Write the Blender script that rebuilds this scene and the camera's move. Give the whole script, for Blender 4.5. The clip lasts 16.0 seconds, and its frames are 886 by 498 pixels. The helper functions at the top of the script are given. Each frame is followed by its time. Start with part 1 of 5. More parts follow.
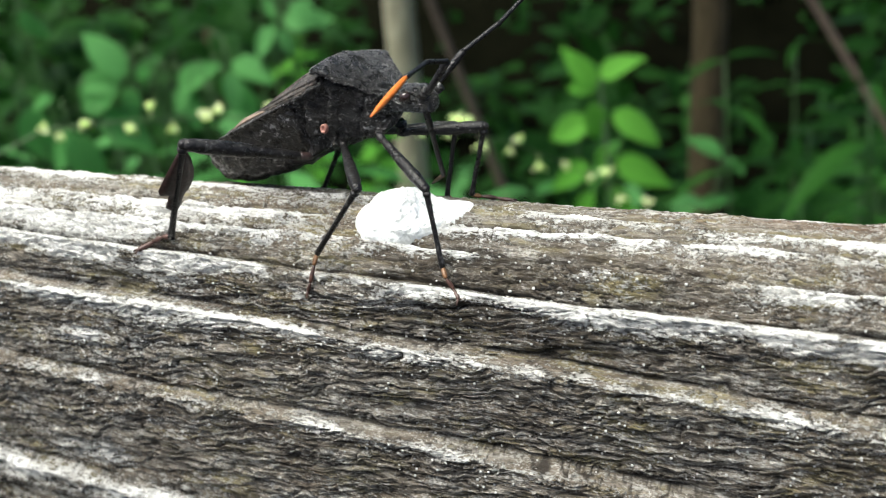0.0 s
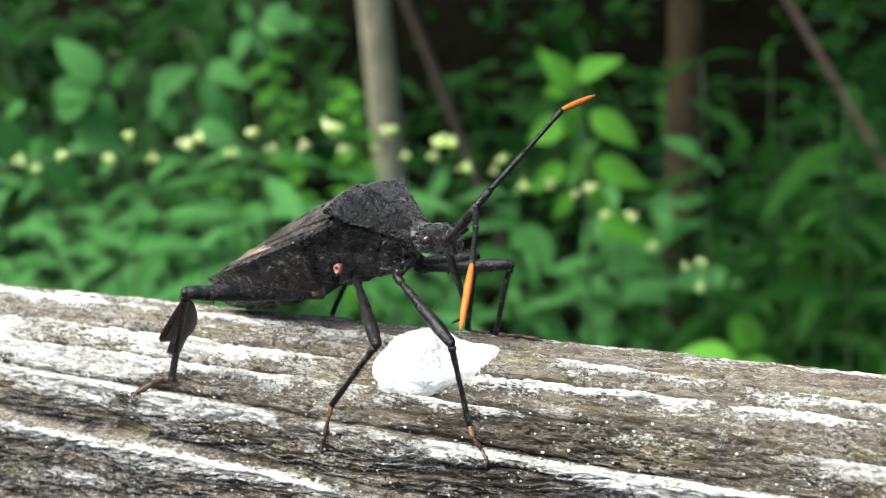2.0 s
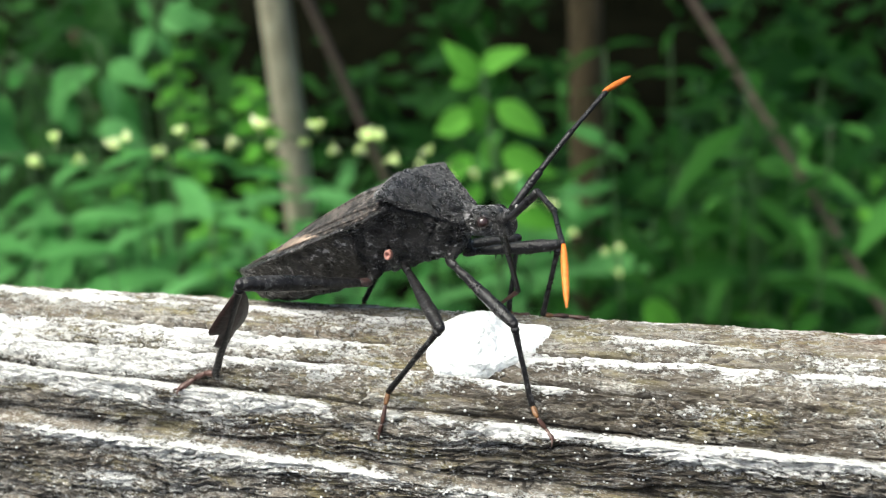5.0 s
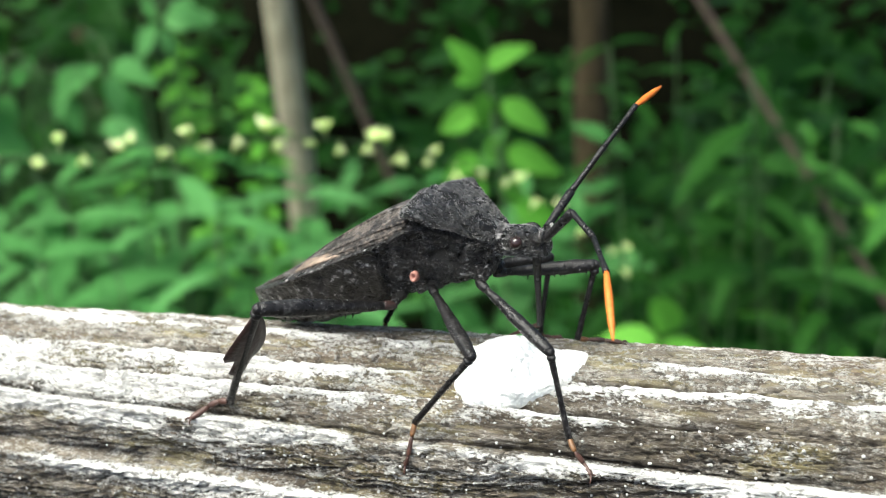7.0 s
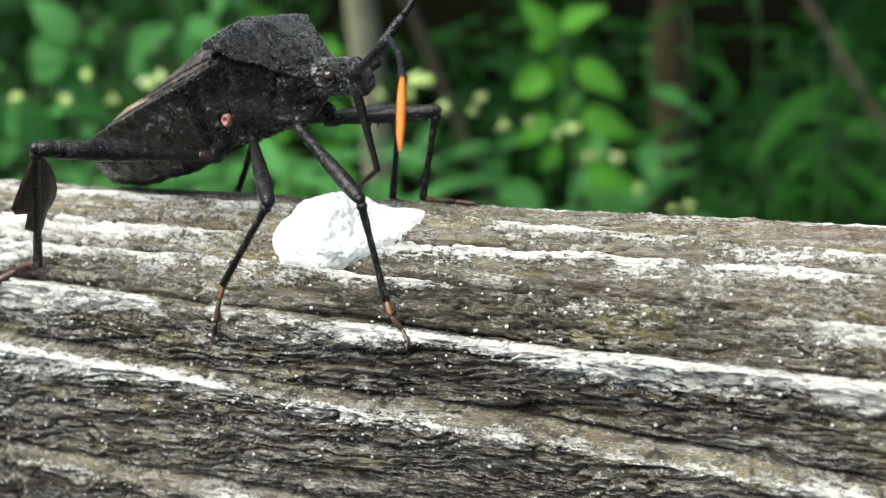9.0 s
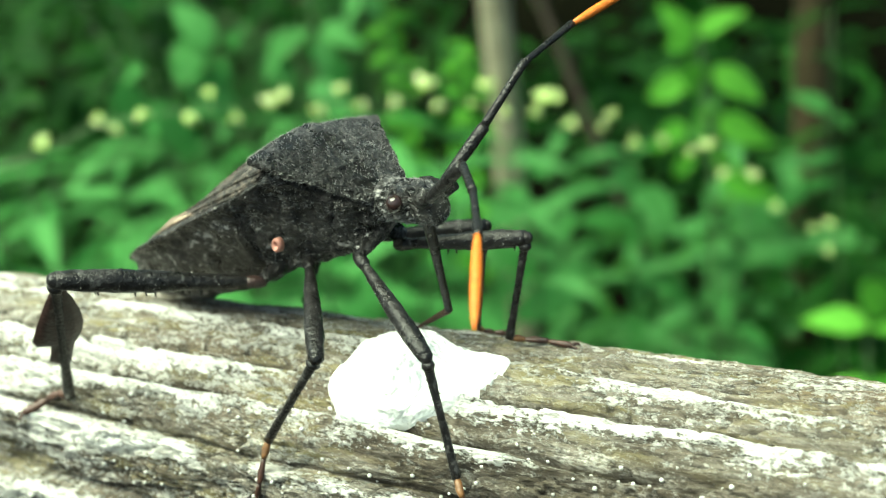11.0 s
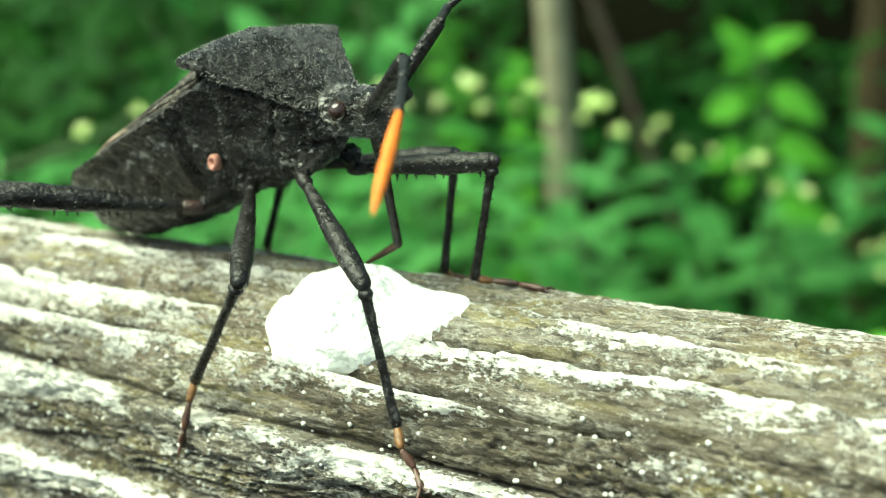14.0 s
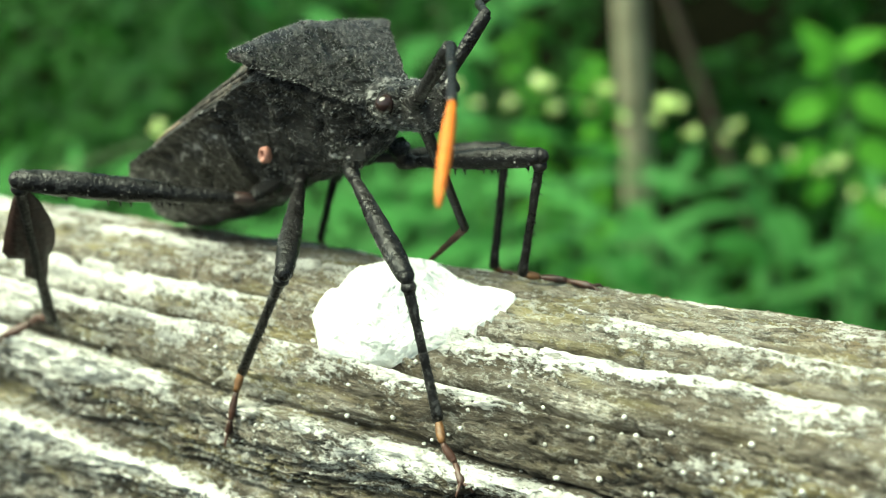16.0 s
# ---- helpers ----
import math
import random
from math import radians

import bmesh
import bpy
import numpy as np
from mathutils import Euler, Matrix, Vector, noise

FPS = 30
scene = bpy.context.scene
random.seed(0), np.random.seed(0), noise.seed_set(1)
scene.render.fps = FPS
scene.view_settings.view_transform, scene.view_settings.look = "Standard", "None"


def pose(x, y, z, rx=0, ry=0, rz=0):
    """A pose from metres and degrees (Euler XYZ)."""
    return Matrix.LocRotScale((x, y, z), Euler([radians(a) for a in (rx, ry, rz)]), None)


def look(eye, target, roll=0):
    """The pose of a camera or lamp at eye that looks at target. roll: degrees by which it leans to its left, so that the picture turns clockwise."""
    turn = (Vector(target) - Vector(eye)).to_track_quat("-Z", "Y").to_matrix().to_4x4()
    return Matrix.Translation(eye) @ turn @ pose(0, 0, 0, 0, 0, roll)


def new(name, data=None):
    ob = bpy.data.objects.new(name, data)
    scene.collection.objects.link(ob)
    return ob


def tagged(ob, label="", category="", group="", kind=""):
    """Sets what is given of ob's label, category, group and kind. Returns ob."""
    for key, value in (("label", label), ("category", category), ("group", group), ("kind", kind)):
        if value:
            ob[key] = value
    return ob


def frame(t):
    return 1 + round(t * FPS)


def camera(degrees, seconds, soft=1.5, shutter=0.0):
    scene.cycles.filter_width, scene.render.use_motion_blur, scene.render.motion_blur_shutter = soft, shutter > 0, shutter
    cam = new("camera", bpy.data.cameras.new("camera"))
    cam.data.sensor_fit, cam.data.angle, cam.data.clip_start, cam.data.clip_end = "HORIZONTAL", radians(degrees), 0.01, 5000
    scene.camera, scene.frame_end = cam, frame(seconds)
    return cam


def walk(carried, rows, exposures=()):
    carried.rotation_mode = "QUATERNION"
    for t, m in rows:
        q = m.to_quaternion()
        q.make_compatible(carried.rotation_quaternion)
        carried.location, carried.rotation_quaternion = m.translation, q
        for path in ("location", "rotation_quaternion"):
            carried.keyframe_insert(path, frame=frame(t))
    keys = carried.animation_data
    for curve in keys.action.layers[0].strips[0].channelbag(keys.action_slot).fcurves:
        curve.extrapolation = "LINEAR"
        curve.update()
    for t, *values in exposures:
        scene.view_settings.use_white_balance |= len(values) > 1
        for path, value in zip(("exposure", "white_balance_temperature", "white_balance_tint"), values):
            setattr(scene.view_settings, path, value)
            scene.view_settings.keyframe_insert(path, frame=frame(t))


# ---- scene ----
cam = camera(41.0, 16.0, soft=1.1)
CM = 0.01  # the numbers of the plan are in centimetres

PATH = [
    (0, (4.085, -6.874, 4.073), (0.873, 0.581, 0.187), -3.57),
    (0.5, (3.835, -6.551, 3.875), (0.676, 0.897, -0.068), -3.62),
    (1, (3.650, -6.169, 4.551), (0.537, 1.309, 0.627), -3.82),
    (1.5, (3.752, -6.149, 4.674), (0.668, 1.355, 0.780), -3.97),
    (2, (3.432, -6.016, 4.788), (0.391, 1.492, 0.868), -3.53),
    (2.5, (2.954, -6.145, 4.875), (-0.070, 1.369, 0.952), -3.92),
    (3, (2.337, -6.429, 4.633), (-0.540, 1.131, 0.689), -4.16),
    (3.5, (2.510, -6.025, 4.461), (-0.104, 1.609, 0.475), -3.75),
    (4, (2.477, -6.429, 4.687), (0.081, 1.269, 0.687), -3.25),
    (6.5, (2.448, -6.019, 4.789), (0.104, 1.694, 0.789), -3.31),
    (7, (2.154, -5.894, 4.693), (-0.227, 1.799, 0.676), -3.45),
    (7.5, (2.515, -5.818, 4.532), (0.095, 1.859, 0.507), -3.67),
    (8, (2.729, -5.599, 4.185), (0.235, 2.024, 0.103), -3.56),
    (8.5, (3.092, -5.277, 3.892), (0.439, 2.270, -0.232), -4.33),
    (9, (3.429, -4.940, 3.516), (0.488, 2.457, -0.683), -4.71),
    (9.5, (3.374, -4.252, 3.669), (0.049, 2.981, -0.531), -5.95),
    (10, (3.096, -3.964, 3.695), (-0.576, 3.109, -0.487), -6.82),
    (12.5, (3.244, -2.984, 3.204), (-0.681, 4.040, -0.828), -6.28),
    (13, (3.106, -2.914, 3.069), (-0.876, 4.078, -0.964), -6.04),
    (13.5, (3.284, -2.932, 3.084), (-0.798, 4.032, -0.897), -6.32),
    (14, (3.277, -2.998, 2.908), (-0.936, 3.893, -1.062), -5.99),
    (14.5, (3.301, -2.947, 2.764), (-1.059, 3.859, -1.195), -6.23),
    (15, (3.275, -2.898, 2.803), (-1.169, 3.861, -1.143), -6.54),
    (15.5, (3.279, -2.912, 2.826), (-1.267, 3.786, -1.107), -6.25),
    (16, (3.370, -2.942, 2.866), (-1.318, 3.673, -1.042), -6.82),
]
walk(cam, [(t, look(Vector(eye) * CM, Vector(aim) * CM, roll)) for t, eye, aim, roll in PATH],
     exposures=[(0, 1.22, 6200, 6), (1.5, 1.22, 6200, 6), (2.5, 1.4, 6200, 6), (3, 1.45, 6200, 6), (3.5, 1.3, 6200, 6), (4, 1.3, 6200, 6), (6.5, 1.5, 6200, 5), (8, 1.45, 6200, 5), (9, 1.12, 6200, 4), (10, 1.4, 6450, -10), (12.5, 1.85, 6900, -24), (14, 1.7, 6900, -24), (16, 1.55, 6900, -21)])
cam.data.dof.use_dof = True
cam.data.dof.aperture_fstop = 54

# ---- light: bright overcast sky above a clearing's edge ----
world = bpy.data.worlds.new("sky")
scene.world = world
world.use_nodes = True
wn = world.node_tree
sky = wn.nodes.new("ShaderNodeTexSky")
sky.sky_type, sky.sun_disc = "NISHITA", False
sky.air_density, sky.dust_density, sky.ozone_density = 0.7, 6.0, 0.6  # a milky, hazy sky
sky.sun_elevation, sky.sun_rotation = radians(65), radians(230)
wn.links.new(sky.outputs[0], wn.nodes["Background"].inputs[0])
wn.nodes["Background"].inputs[1].default_value = 0.10
sun = new("sun", bpy.data.lights.new("sun", "SUN"))
sun.data.energy, sun.data.angle, sun.data.color = 4.2, radians(58), (1.0, 0.96, 0.88)
sun.matrix_world = look((-0.42, -0.22, 1.25), (0, 0, 0))


# ---- materials ----
def material(name, rough=0.6, spec=0.5):
    m = bpy.data.materials.new(name)
    m.use_nodes = True
    b = m.node_tree.nodes["Principled BSDF"]
    b.inputs["Roughness"].default_value = rough
    b.inputs["Specular IOR Level"].default_value = spec
    return m, m.node_tree, b


def node(nt, kind, **inputs):
    n = nt.nodes.new(kind)
    for key, value in inputs.items():
        n.inputs[key.replace("_", " ")].default_value = value
    return n


def coords(nt, sx, sy, sz):
    """Object coordinates in cells per centimetre."""
    tc = nt.nodes.new("ShaderNodeTexCoord")
    mp = nt.nodes.new("ShaderNodeMapping")
    mp.inputs["Scale"].default_value = (sx * 100, sy * 100, sz * 100)
    nt.links.new(tc.outputs["Object"], mp.inputs["Vector"])
    return mp.outputs["Vector"]


def noisy(nt, vec, scale=1.0, detail=5.0, rough=0.6, warp=0.0):
    n = node(nt, "ShaderNodeTexNoise", Scale=scale, Detail=detail, Roughness=rough, Distortion=warp)
    nt.links.new(vec, n.inputs["Vector"])
    return n.outputs["Fac"]


def ramp(nt, fac, stops):
    r = nt.nodes.new("ShaderNodeValToRGB")
    els = r.color_ramp.elements
    while len(els) < len(stops):
        els.new(0.5)
    for e, (p, c) in zip(els, stops):
        e.position, e.color = p, (*(c if isinstance(c, tuple) else (c, c, c)), 1)
    nt.links.new(fac, r.inputs[0])
    return r.outputs[0]


def mixed(nt, fac, a, b):
    n = nt.nodes.new("ShaderNodeMix")
    n.data_type = "RGBA"
    for sock, v in ((n.inputs[0], fac), (n.inputs[6], a), (n.inputs[7], b)):
        if isinstance(v, tuple):
            sock.default_value = (*v, 1)
        elif isinstance(v, float):
            sock.default_value = v
        else:
            nt.links.new(v, sock)
    return n.outputs[2]


def maths(nt, op, a, b, clamp=False):
    n = nt.nodes.new("ShaderNodeMath")
    n.operation, n.use_clamp = op, clamp
    for sock, v in zip(n.inputs, (a, b)):
        if isinstance(v, (int, float)):
            sock.default_value = v
        else:
            nt.links.new(v, sock)
    return n.outputs[0]


def bump(nt, bsdf, height, strength, distance):
    n = node(nt, "ShaderNodeBump", Strength=strength, Distance=distance)
    nt.links.new(height, n.inputs["Height"])
    nt.links.new(n.outputs[0], bsdf.inputs["Normal"])


def weathered_wood():
    """Grey-brown weathered grain in scaly plates, with white crusts of lichen, moss, and shade painted into a stained
    patch and the creases.
    """
    m, nt, b = material("weathered_wood", 0.8, 0.25)

    def mask(name):
        n = nt.nodes.new("ShaderNodeAttribute")
        n.attribute_name = name
        return n.outputs["Fac"]

    whitening, crack, stain, stain_shade = mask("whitening"), mask("crack"), mask("stain"), mask("stain_shade")
    grain = noisy(nt, coords(nt, 3.0, 20, 20), 1.0, 7, 0.7, 0.5)
    fine = noisy(nt, coords(nt, 14, 46, 46), 1.0, 4, 0.65)
    patches = noisy(nt, coords(nt, 0.9, 2.6, 2.6), 1.0, 5, 0.65, 0.5)
    blots = noisy(nt, coords(nt, 3.2, 7.5, 7.5), 1.0, 5, 0.65, 0.4)
    crust = noisy(nt, coords(nt, 10, 22, 22), 1.0, 6, 0.75)
    speck = noisy(nt, coords(nt, 34, 46, 46), 1.0, 3, 0.7)
    base = ramp(nt, grain, [(0.34, (0.066, 0.058, 0.046)), (0.46, (0.175, 0.154, 0.122)), (0.56, (0.28, 0.255, 0.212)), (0.68, (0.43, 0.41, 0.36))])
    base = mixed(nt, ramp(nt, patches, [(0.44, 0.0), (0.60, 0.55)]), base, (0.15, 0.112, 0.072))
    base = mixed(nt, ramp(nt, fine, [(0.55, 0.0), (0.66, 0.55)]), base, (0.42, 0.40, 0.36))
    base = mixed(nt, ramp(nt, fine, [(0.32, 0.5), (0.42, 0.0)]), base, (0.05, 0.042, 0.033))
    strands = noisy(nt, coords(nt, 2.2, 11, 11), 1.0, 5, 0.65, 0.5)
    moss = maths(nt, "MULTIPLY", ramp(nt, noisy(nt, coords(nt, 1.1, 2.6, 2.6), 1.3, 4, 0.6), [(0.46, 0.0), (0.60, 0.7)]), ramp(nt, strands, [(0.46, 0.0), (0.56, 1.0)]))
    base = mixed(nt, moss, base, (0.26, 0.225, 0.10))
    # dark stained patch, with the shade of the close camera painted in
    base = mixed(nt, maths(nt, "MULTIPLY", stain_shade, 0.68), base, mixed(nt, grain, (0.014, 0.010, 0.007), (0.075, 0.058, 0.038)))
    lichen = maths(nt, "ADD", maths(nt, "MULTIPLY", whitening, 0.85), maths(nt, "ADD", maths(nt, "ADD", maths(nt, "MULTIPLY", blots, 0.6), maths(nt, "MULTIPLY", patches, 0.5)), maths(nt, "ADD", maths(nt, "MULTIPLY", crust, 1.35), maths(nt, "MULTIPLY", speck, 1.1))))
    lichen = maths(nt, "SUBTRACT", lichen, maths(nt, "MULTIPLY", stain_shade, 0.2))
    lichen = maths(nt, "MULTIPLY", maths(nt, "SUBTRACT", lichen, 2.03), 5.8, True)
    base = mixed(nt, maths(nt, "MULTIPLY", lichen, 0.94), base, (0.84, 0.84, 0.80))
    grey = maths(nt, "ADD", maths(nt, "MULTIPLY", crust, 0.7), maths(nt, "ADD", maths(nt, "MULTIPLY", speck, 0.6), maths(nt, "MULTIPLY", blots, 0.5)))
    base = mixed(nt, maths(nt, "MULTIPLY", ramp(nt, grey, [(0.90, 0.0), (1.06, 0.8)]), maths(nt, "SUBTRACT", 1.0, maths(nt, "MULTIPLY", stain_shade, 0.6))), base, (0.58, 0.565, 0.51))
    base = mixed(nt, maths(nt, "MULTIPLY", stain, 0.8), base, (0.17, 0.085, 0.04))
    pits = noisy(nt, coords(nt, 13, 30, 30), 1.0, 3, 0.6)
    base = mixed(nt, ramp(nt, pits, [(0.35, 0.6), (0.42, 0.0)]), base, (0.06, 0.05, 0.036))
    # cracks and grooves get their shade as a near-black colour
    painted_crease = maths(nt, "MULTIPLY", crack, maths(nt, "SUBTRACT", 0.9, maths(nt, "MULTIPLY", lichen, 0.45)))
    base = mixed(nt, painted_crease, base, (0.028, 0.023, 0.018))
    nt.links.new(base, b.inputs["Base Color"])
    h = maths(nt, "ADD", maths(nt, "MULTIPLY", grain, 0.9), maths(nt, "ADD", maths(nt, "MULTIPLY", crust, 0.6), maths(nt, "ADD", maths(nt, "ADD", maths(nt, "MULTIPLY", fine, 0.5), maths(nt, "MULTIPLY", speck, 0.5)), maths(nt, "MULTIPLY", lichen, 0.35))))
    bump(nt, b, maths(nt, "ADD", h, maths(nt, "MULTIPLY", pits, 0.5)), 1.0, 0.0005)
    return m


def simple(name, low, high, rough=0.6, cells=8.0, depth=0.0002, strength=0.6, spec=0.5, stretch=(1, 1, 1)):
    """A surface whose colour wanders between two tones, with fine relief."""
    m, nt, b = material(name, rough, spec)
    v = coords(nt, cells * stretch[0], cells * stretch[1], cells * stretch[2])
    f = noisy(nt, v, 1.0, 7, 0.65)
    g = noisy(nt, coords(nt, cells * 0.17, cells * 0.17, cells * 0.17), 1.0, 4, 0.6)
    f2 = maths(nt, "ADD", maths(nt, "MULTIPLY", f, 0.65), maths(nt, "MULTIPLY", g, 0.35))
    nt.links.new(ramp(nt, f2, [(0.36, low), (0.64, high)]), b.inputs["Base Color"])
    bump(nt, b, f, strength, depth)
    return m


def cuticle(name, dark, pale, amount=0.5, rough=0.36, spec=0.5, crusty=0.8, grain=40.0, depth=0.0004):
    """Black granular gloss with a thin pile of short grey hairs and a few crusts of pale dust."""
    m, nt, b = material(name, rough, spec)
    f = noisy(nt, coords(nt, grain, grain, grain), 1.0, 3, 0.65)
    g = noisy(nt, coords(nt, 7, 7, 7), 1.0, 6, 0.7)
    k = maths(nt, "ADD", maths(nt, "MULTIPLY", f, 0.6), maths(nt, "MULTIPLY", g, 0.6))
    hair = ramp(nt, k, [(0.56, 0.0), (0.76, amount)])
    crust = maths(nt, "ADD", maths(nt, "MULTIPLY", noisy(nt, coords(nt, 19, 19, 19), 1.0, 4, 0.7), 0.75), maths(nt, "MULTIPLY", noisy(nt, coords(nt, 3.5, 3.5, 3.5), 1.0, 3, 0.6), 0.4))
    fleck = ramp(nt, crust, [(0.645, 0.0), (0.70, crusty)])
    nt.links.new(mixed(nt, fleck, mixed(nt, hair, dark, pale), (0.40, 0.39, 0.38)), b.inputs["Base Color"])
    nt.links.new(ramp(nt, g, [(0.35, rough * 0.75), (0.65, rough * 1.5)]), b.inputs["Roughness"])
    bump(nt, b, maths(nt, "ADD", f, maths(nt, "MULTIPLY", g, 0.6)), 1.0, depth)
    return m


def chalk():
    """Chalky crust with faint mottling, pocks and a few dark specks."""
    m, nt, b = material("chalk_white", 0.75, 0.3)
    f = noisy(nt, coords(nt, 9, 9, 9), 1.0, 7, 0.65)
    pock = noisy(nt, coords(nt, 16, 16, 16), 1.0, 2, 0.5)
    speck = noisy(nt, coords(nt, 11, 11, 11), 1.0, 1, 0.5)
    col = ramp(nt, f, [(0.36, (0.77, 0.795, 0.755)), (0.62, (0.89, 0.905, 0.875))])
    col = mixed(nt, ramp(nt, pock, [(0.27, 0.4), (0.33, 0.0)]), col, (0.50, 0.52, 0.48))
    col = mixed(nt, ramp(nt, speck, [(0.755, 0.0), (0.775, 0.9)]), col, (0.10, 0.09, 0.07))
    nt.links.new(col, b.inputs["Base Color"])
    bump(nt, b, maths(nt, "ADD", f, maths(nt, "MULTIPLY", pock, 0.8)), 0.8, 0.0007)
    return m


def leafy(name, low, high, clear=0.35):
    m, nt, b = material(name, 0.6, 0.08)
    info = nt.nodes.new("ShaderNodeObjectInfo")
    isle = nt.nodes.new("ShaderNodeNewGeometry")
    r = maths(nt, "FRACT", maths(nt, "ADD", info.outputs["Random"], isle.outputs["Random Per Island"]), 0)
    v = noisy(nt, coords(nt, 0.6, 0.6, 0.6), 1.0, 4, 0.6)
    k = maths(nt, "ADD", maths(nt, "MULTIPLY", r, 0.6), maths(nt, "MULTIPLY", v, 0.5))
    col = ramp(nt, k, [(0.2, low), (0.85, high)])
    nt.links.new(col, b.inputs["Base Color"])
    tr = nt.nodes.new("ShaderNodeBsdfTranslucent")
    nt.links.new(col, tr.inputs[0])
    mix = nt.nodes.new("ShaderNodeMixShader")
    mix.inputs[0].default_value = clear
    nt.links.new(b.outputs[0], mix.inputs[1])
    nt.links.new(tr.outputs[0], mix.inputs[2])
    nt.links.new(mix.outputs[0], nt.nodes["Material Output"].inputs[0])
    return m


WOOD = weathered_wood()
BLACK = cuticle("black_hairy_shell", (0.005, 0.0045, 0.0042), (0.05, 0.047, 0.045), 0.45, 0.26, 0.42, 0.9, 30.0, 0.0006)
GREY = cuticle("grey_black_shell", (0.005, 0.0046, 0.0046), (0.07, 0.068, 0.067), 0.3, 0.24, 0.55, 0.15, 28.0, 0.0012)
BELLY = cuticle("dark_belly", (0.009, 0.0075, 0.0065), (0.055, 0.05, 0.045), 0.55, 0.3, 0.45, 0.8, 22.0, 0.00025)
DUSTED = cuticle("dusted_shell", (0.015, 0.014, 0.014), (0.26, 0.255, 0.25), 0.8, 0.45, 0.4, 0.5, 40.0, 0.0004)
LEG = cuticle("black_leg", (0.006, 0.0055, 0.0055), (0.034, 0.032, 0.032), 0.35, 0.3, 0.32, 0.12, 34.0, 0.00012)
HAIR = simple("pale_bristle", (0.10, 0.098, 0.096), (0.40, 0.395, 0.39), 0.5, 20)
WING = cuticle("brown_black_wing", (0.010, 0.008, 0.0066), (0.19, 0.158, 0.132), 0.9, 0.42, 0.4, 0.35, 34.0, 0.0004)
TAN = simple("tan_patch", (0.09, 0.065, 0.048), (0.30, 0.225, 0.165), 0.65, 14)
PINK = simple("pink_pore", (0.27, 0.11, 0.085), (0.44, 0.23, 0.175), 0.5, 10)
RUST = simple("rusty_foot", (0.016, 0.008, 0.006), (0.085, 0.038, 0.026), 0.4, 10)
STRAW = simple("straw_brown_foot", (0.045, 0.020, 0.008), (0.22, 0.105, 0.036), 0.4, 12)
REDDISH = simple("reddish_shell", (0.007, 0.006, 0.006), (0.04, 0.02, 0.017), 0.4, 20)
EYE = simple("dark_eye", (0.012, 0.008, 0.008), (0.032, 0.018, 0.017), 0.06, 30, 0.00002, 0.2)
ORANGE = simple("orange_tip", (0.44, 0.105, 0.007), (0.60, 0.17, 0.015), 0.5, 20)
CHALK = chalk()
SPORE = simple("pale_spore", (0.34, 0.34, 0.31), (0.60, 0.60, 0.57), 0.35, 20)
BARK_GREY = simple("grey_bark", (0.20, 0.185, 0.12), (0.44, 0.415, 0.28), 0.9, 0.6, 0.003, 0.8, 0.2, (1, 1, 0.25))
BARK_DARK = simple("brown_bark", (0.030, 0.024, 0.012), (0.082, 0.062, 0.032), 0.9, 0.6, 0.003, 0.8, 0.2, (1, 1, 0.25))
TWIG = simple("grey_brown_twig", (0.05, 0.036, 0.025), (0.13, 0.095, 0.066), 0.85, 2, 0.001)
STEM = simple("green_stem", (0.025, 0.065, 0.016), (0.06, 0.125, 0.034), 0.6, 2)
# near-black: the shade under the trees is put into this colour
SOIL = simple("shaded_leaf_litter", (0.0018, 0.0021, 0.0012), (0.006, 0.0062, 0.0034), 0.95, 0.3, 0.01, 1.0, 0.0)
LEAF_BRIGHT = leafy("bright_leaf", (0.085, 0.29, 0.028), (0.165, 0.46, 0.06), 0.42)
LEAF_MID = leafy("mid_leaf", (0.036, 0.135, 0.021), (0.10, 0.29, 0.056), 0.4)
# leaf green lowered so that it carries the woodland shade
LEAF_SHADED = leafy("shaded_leaf", (0.008, 0.04, 0.005), (0.024, 0.092, 0.012))
PETAL = leafy("pale_green_petal", (0.72, 0.96, 0.30), (0.92, 0.99, 0.62), 0.38)
LEAF_FRESH = leafy("fresh_leaf", (0.058, 0.21, 0.046), (0.135, 0.36, 0.11), 0.4)


# ---- building helpers (plans in centimetres) ----
def mesh_of(bm, name, mat, smooth=True):
    me = bpy.data.meshes.new(name)
    for v in bm.verts:
        v.co *= CM
    if smooth:
        for f in bm.faces:
            f.smooth = True
    bm.to_mesh(me)
    bm.free()
    me.materials.append(mat)
    return me


def part(name, bm, mat, parent, label="", smooth=True):
    ob = new(name, mesh_of(bm, name, mat, smooth))
    if parent:
        ob.parent = parent
    return tagged(ob, label)


def empty(name, x, y, z, label, category, group="", kind=""):
    ob = new(name)
    ob.matrix_world = pose(x * CM, y * CM, z * CM)
    return tagged(ob, label, category, group, kind)


def ring_loft(bm, rings, cap=True):
    rows = [[bm.verts.new(p) for p in r] for r in rings]
    n = len(rows[0])
    for a, b in zip(rows, rows[1:]):
        for i in range(n):
            bm.faces.new((a[i], a[(i + 1) % n], b[(i + 1) % n], b[i]))
    if cap:
        bm.faces.new(rows[0][::-1])
        bm.faces.new(rows[-1])


def bent(points, steps):
    """A smooth line through the points."""
    P = [Vector(p) for p in points]
    out = []
    for i in range(len(P) - 1):
        a, b, c, d = P[max(i - 1, 0)], P[i], P[i + 1], P[min(i + 2, len(P) - 1)]
        for k in range(steps):
            f = k / steps
            out.append(0.5 * (2 * b + (c - a) * f + (2 * a - 5 * b + 4 * c - d) * f * f + (3 * b - a - 3 * c + d) * f ** 3))
    return out + [P[-1]]


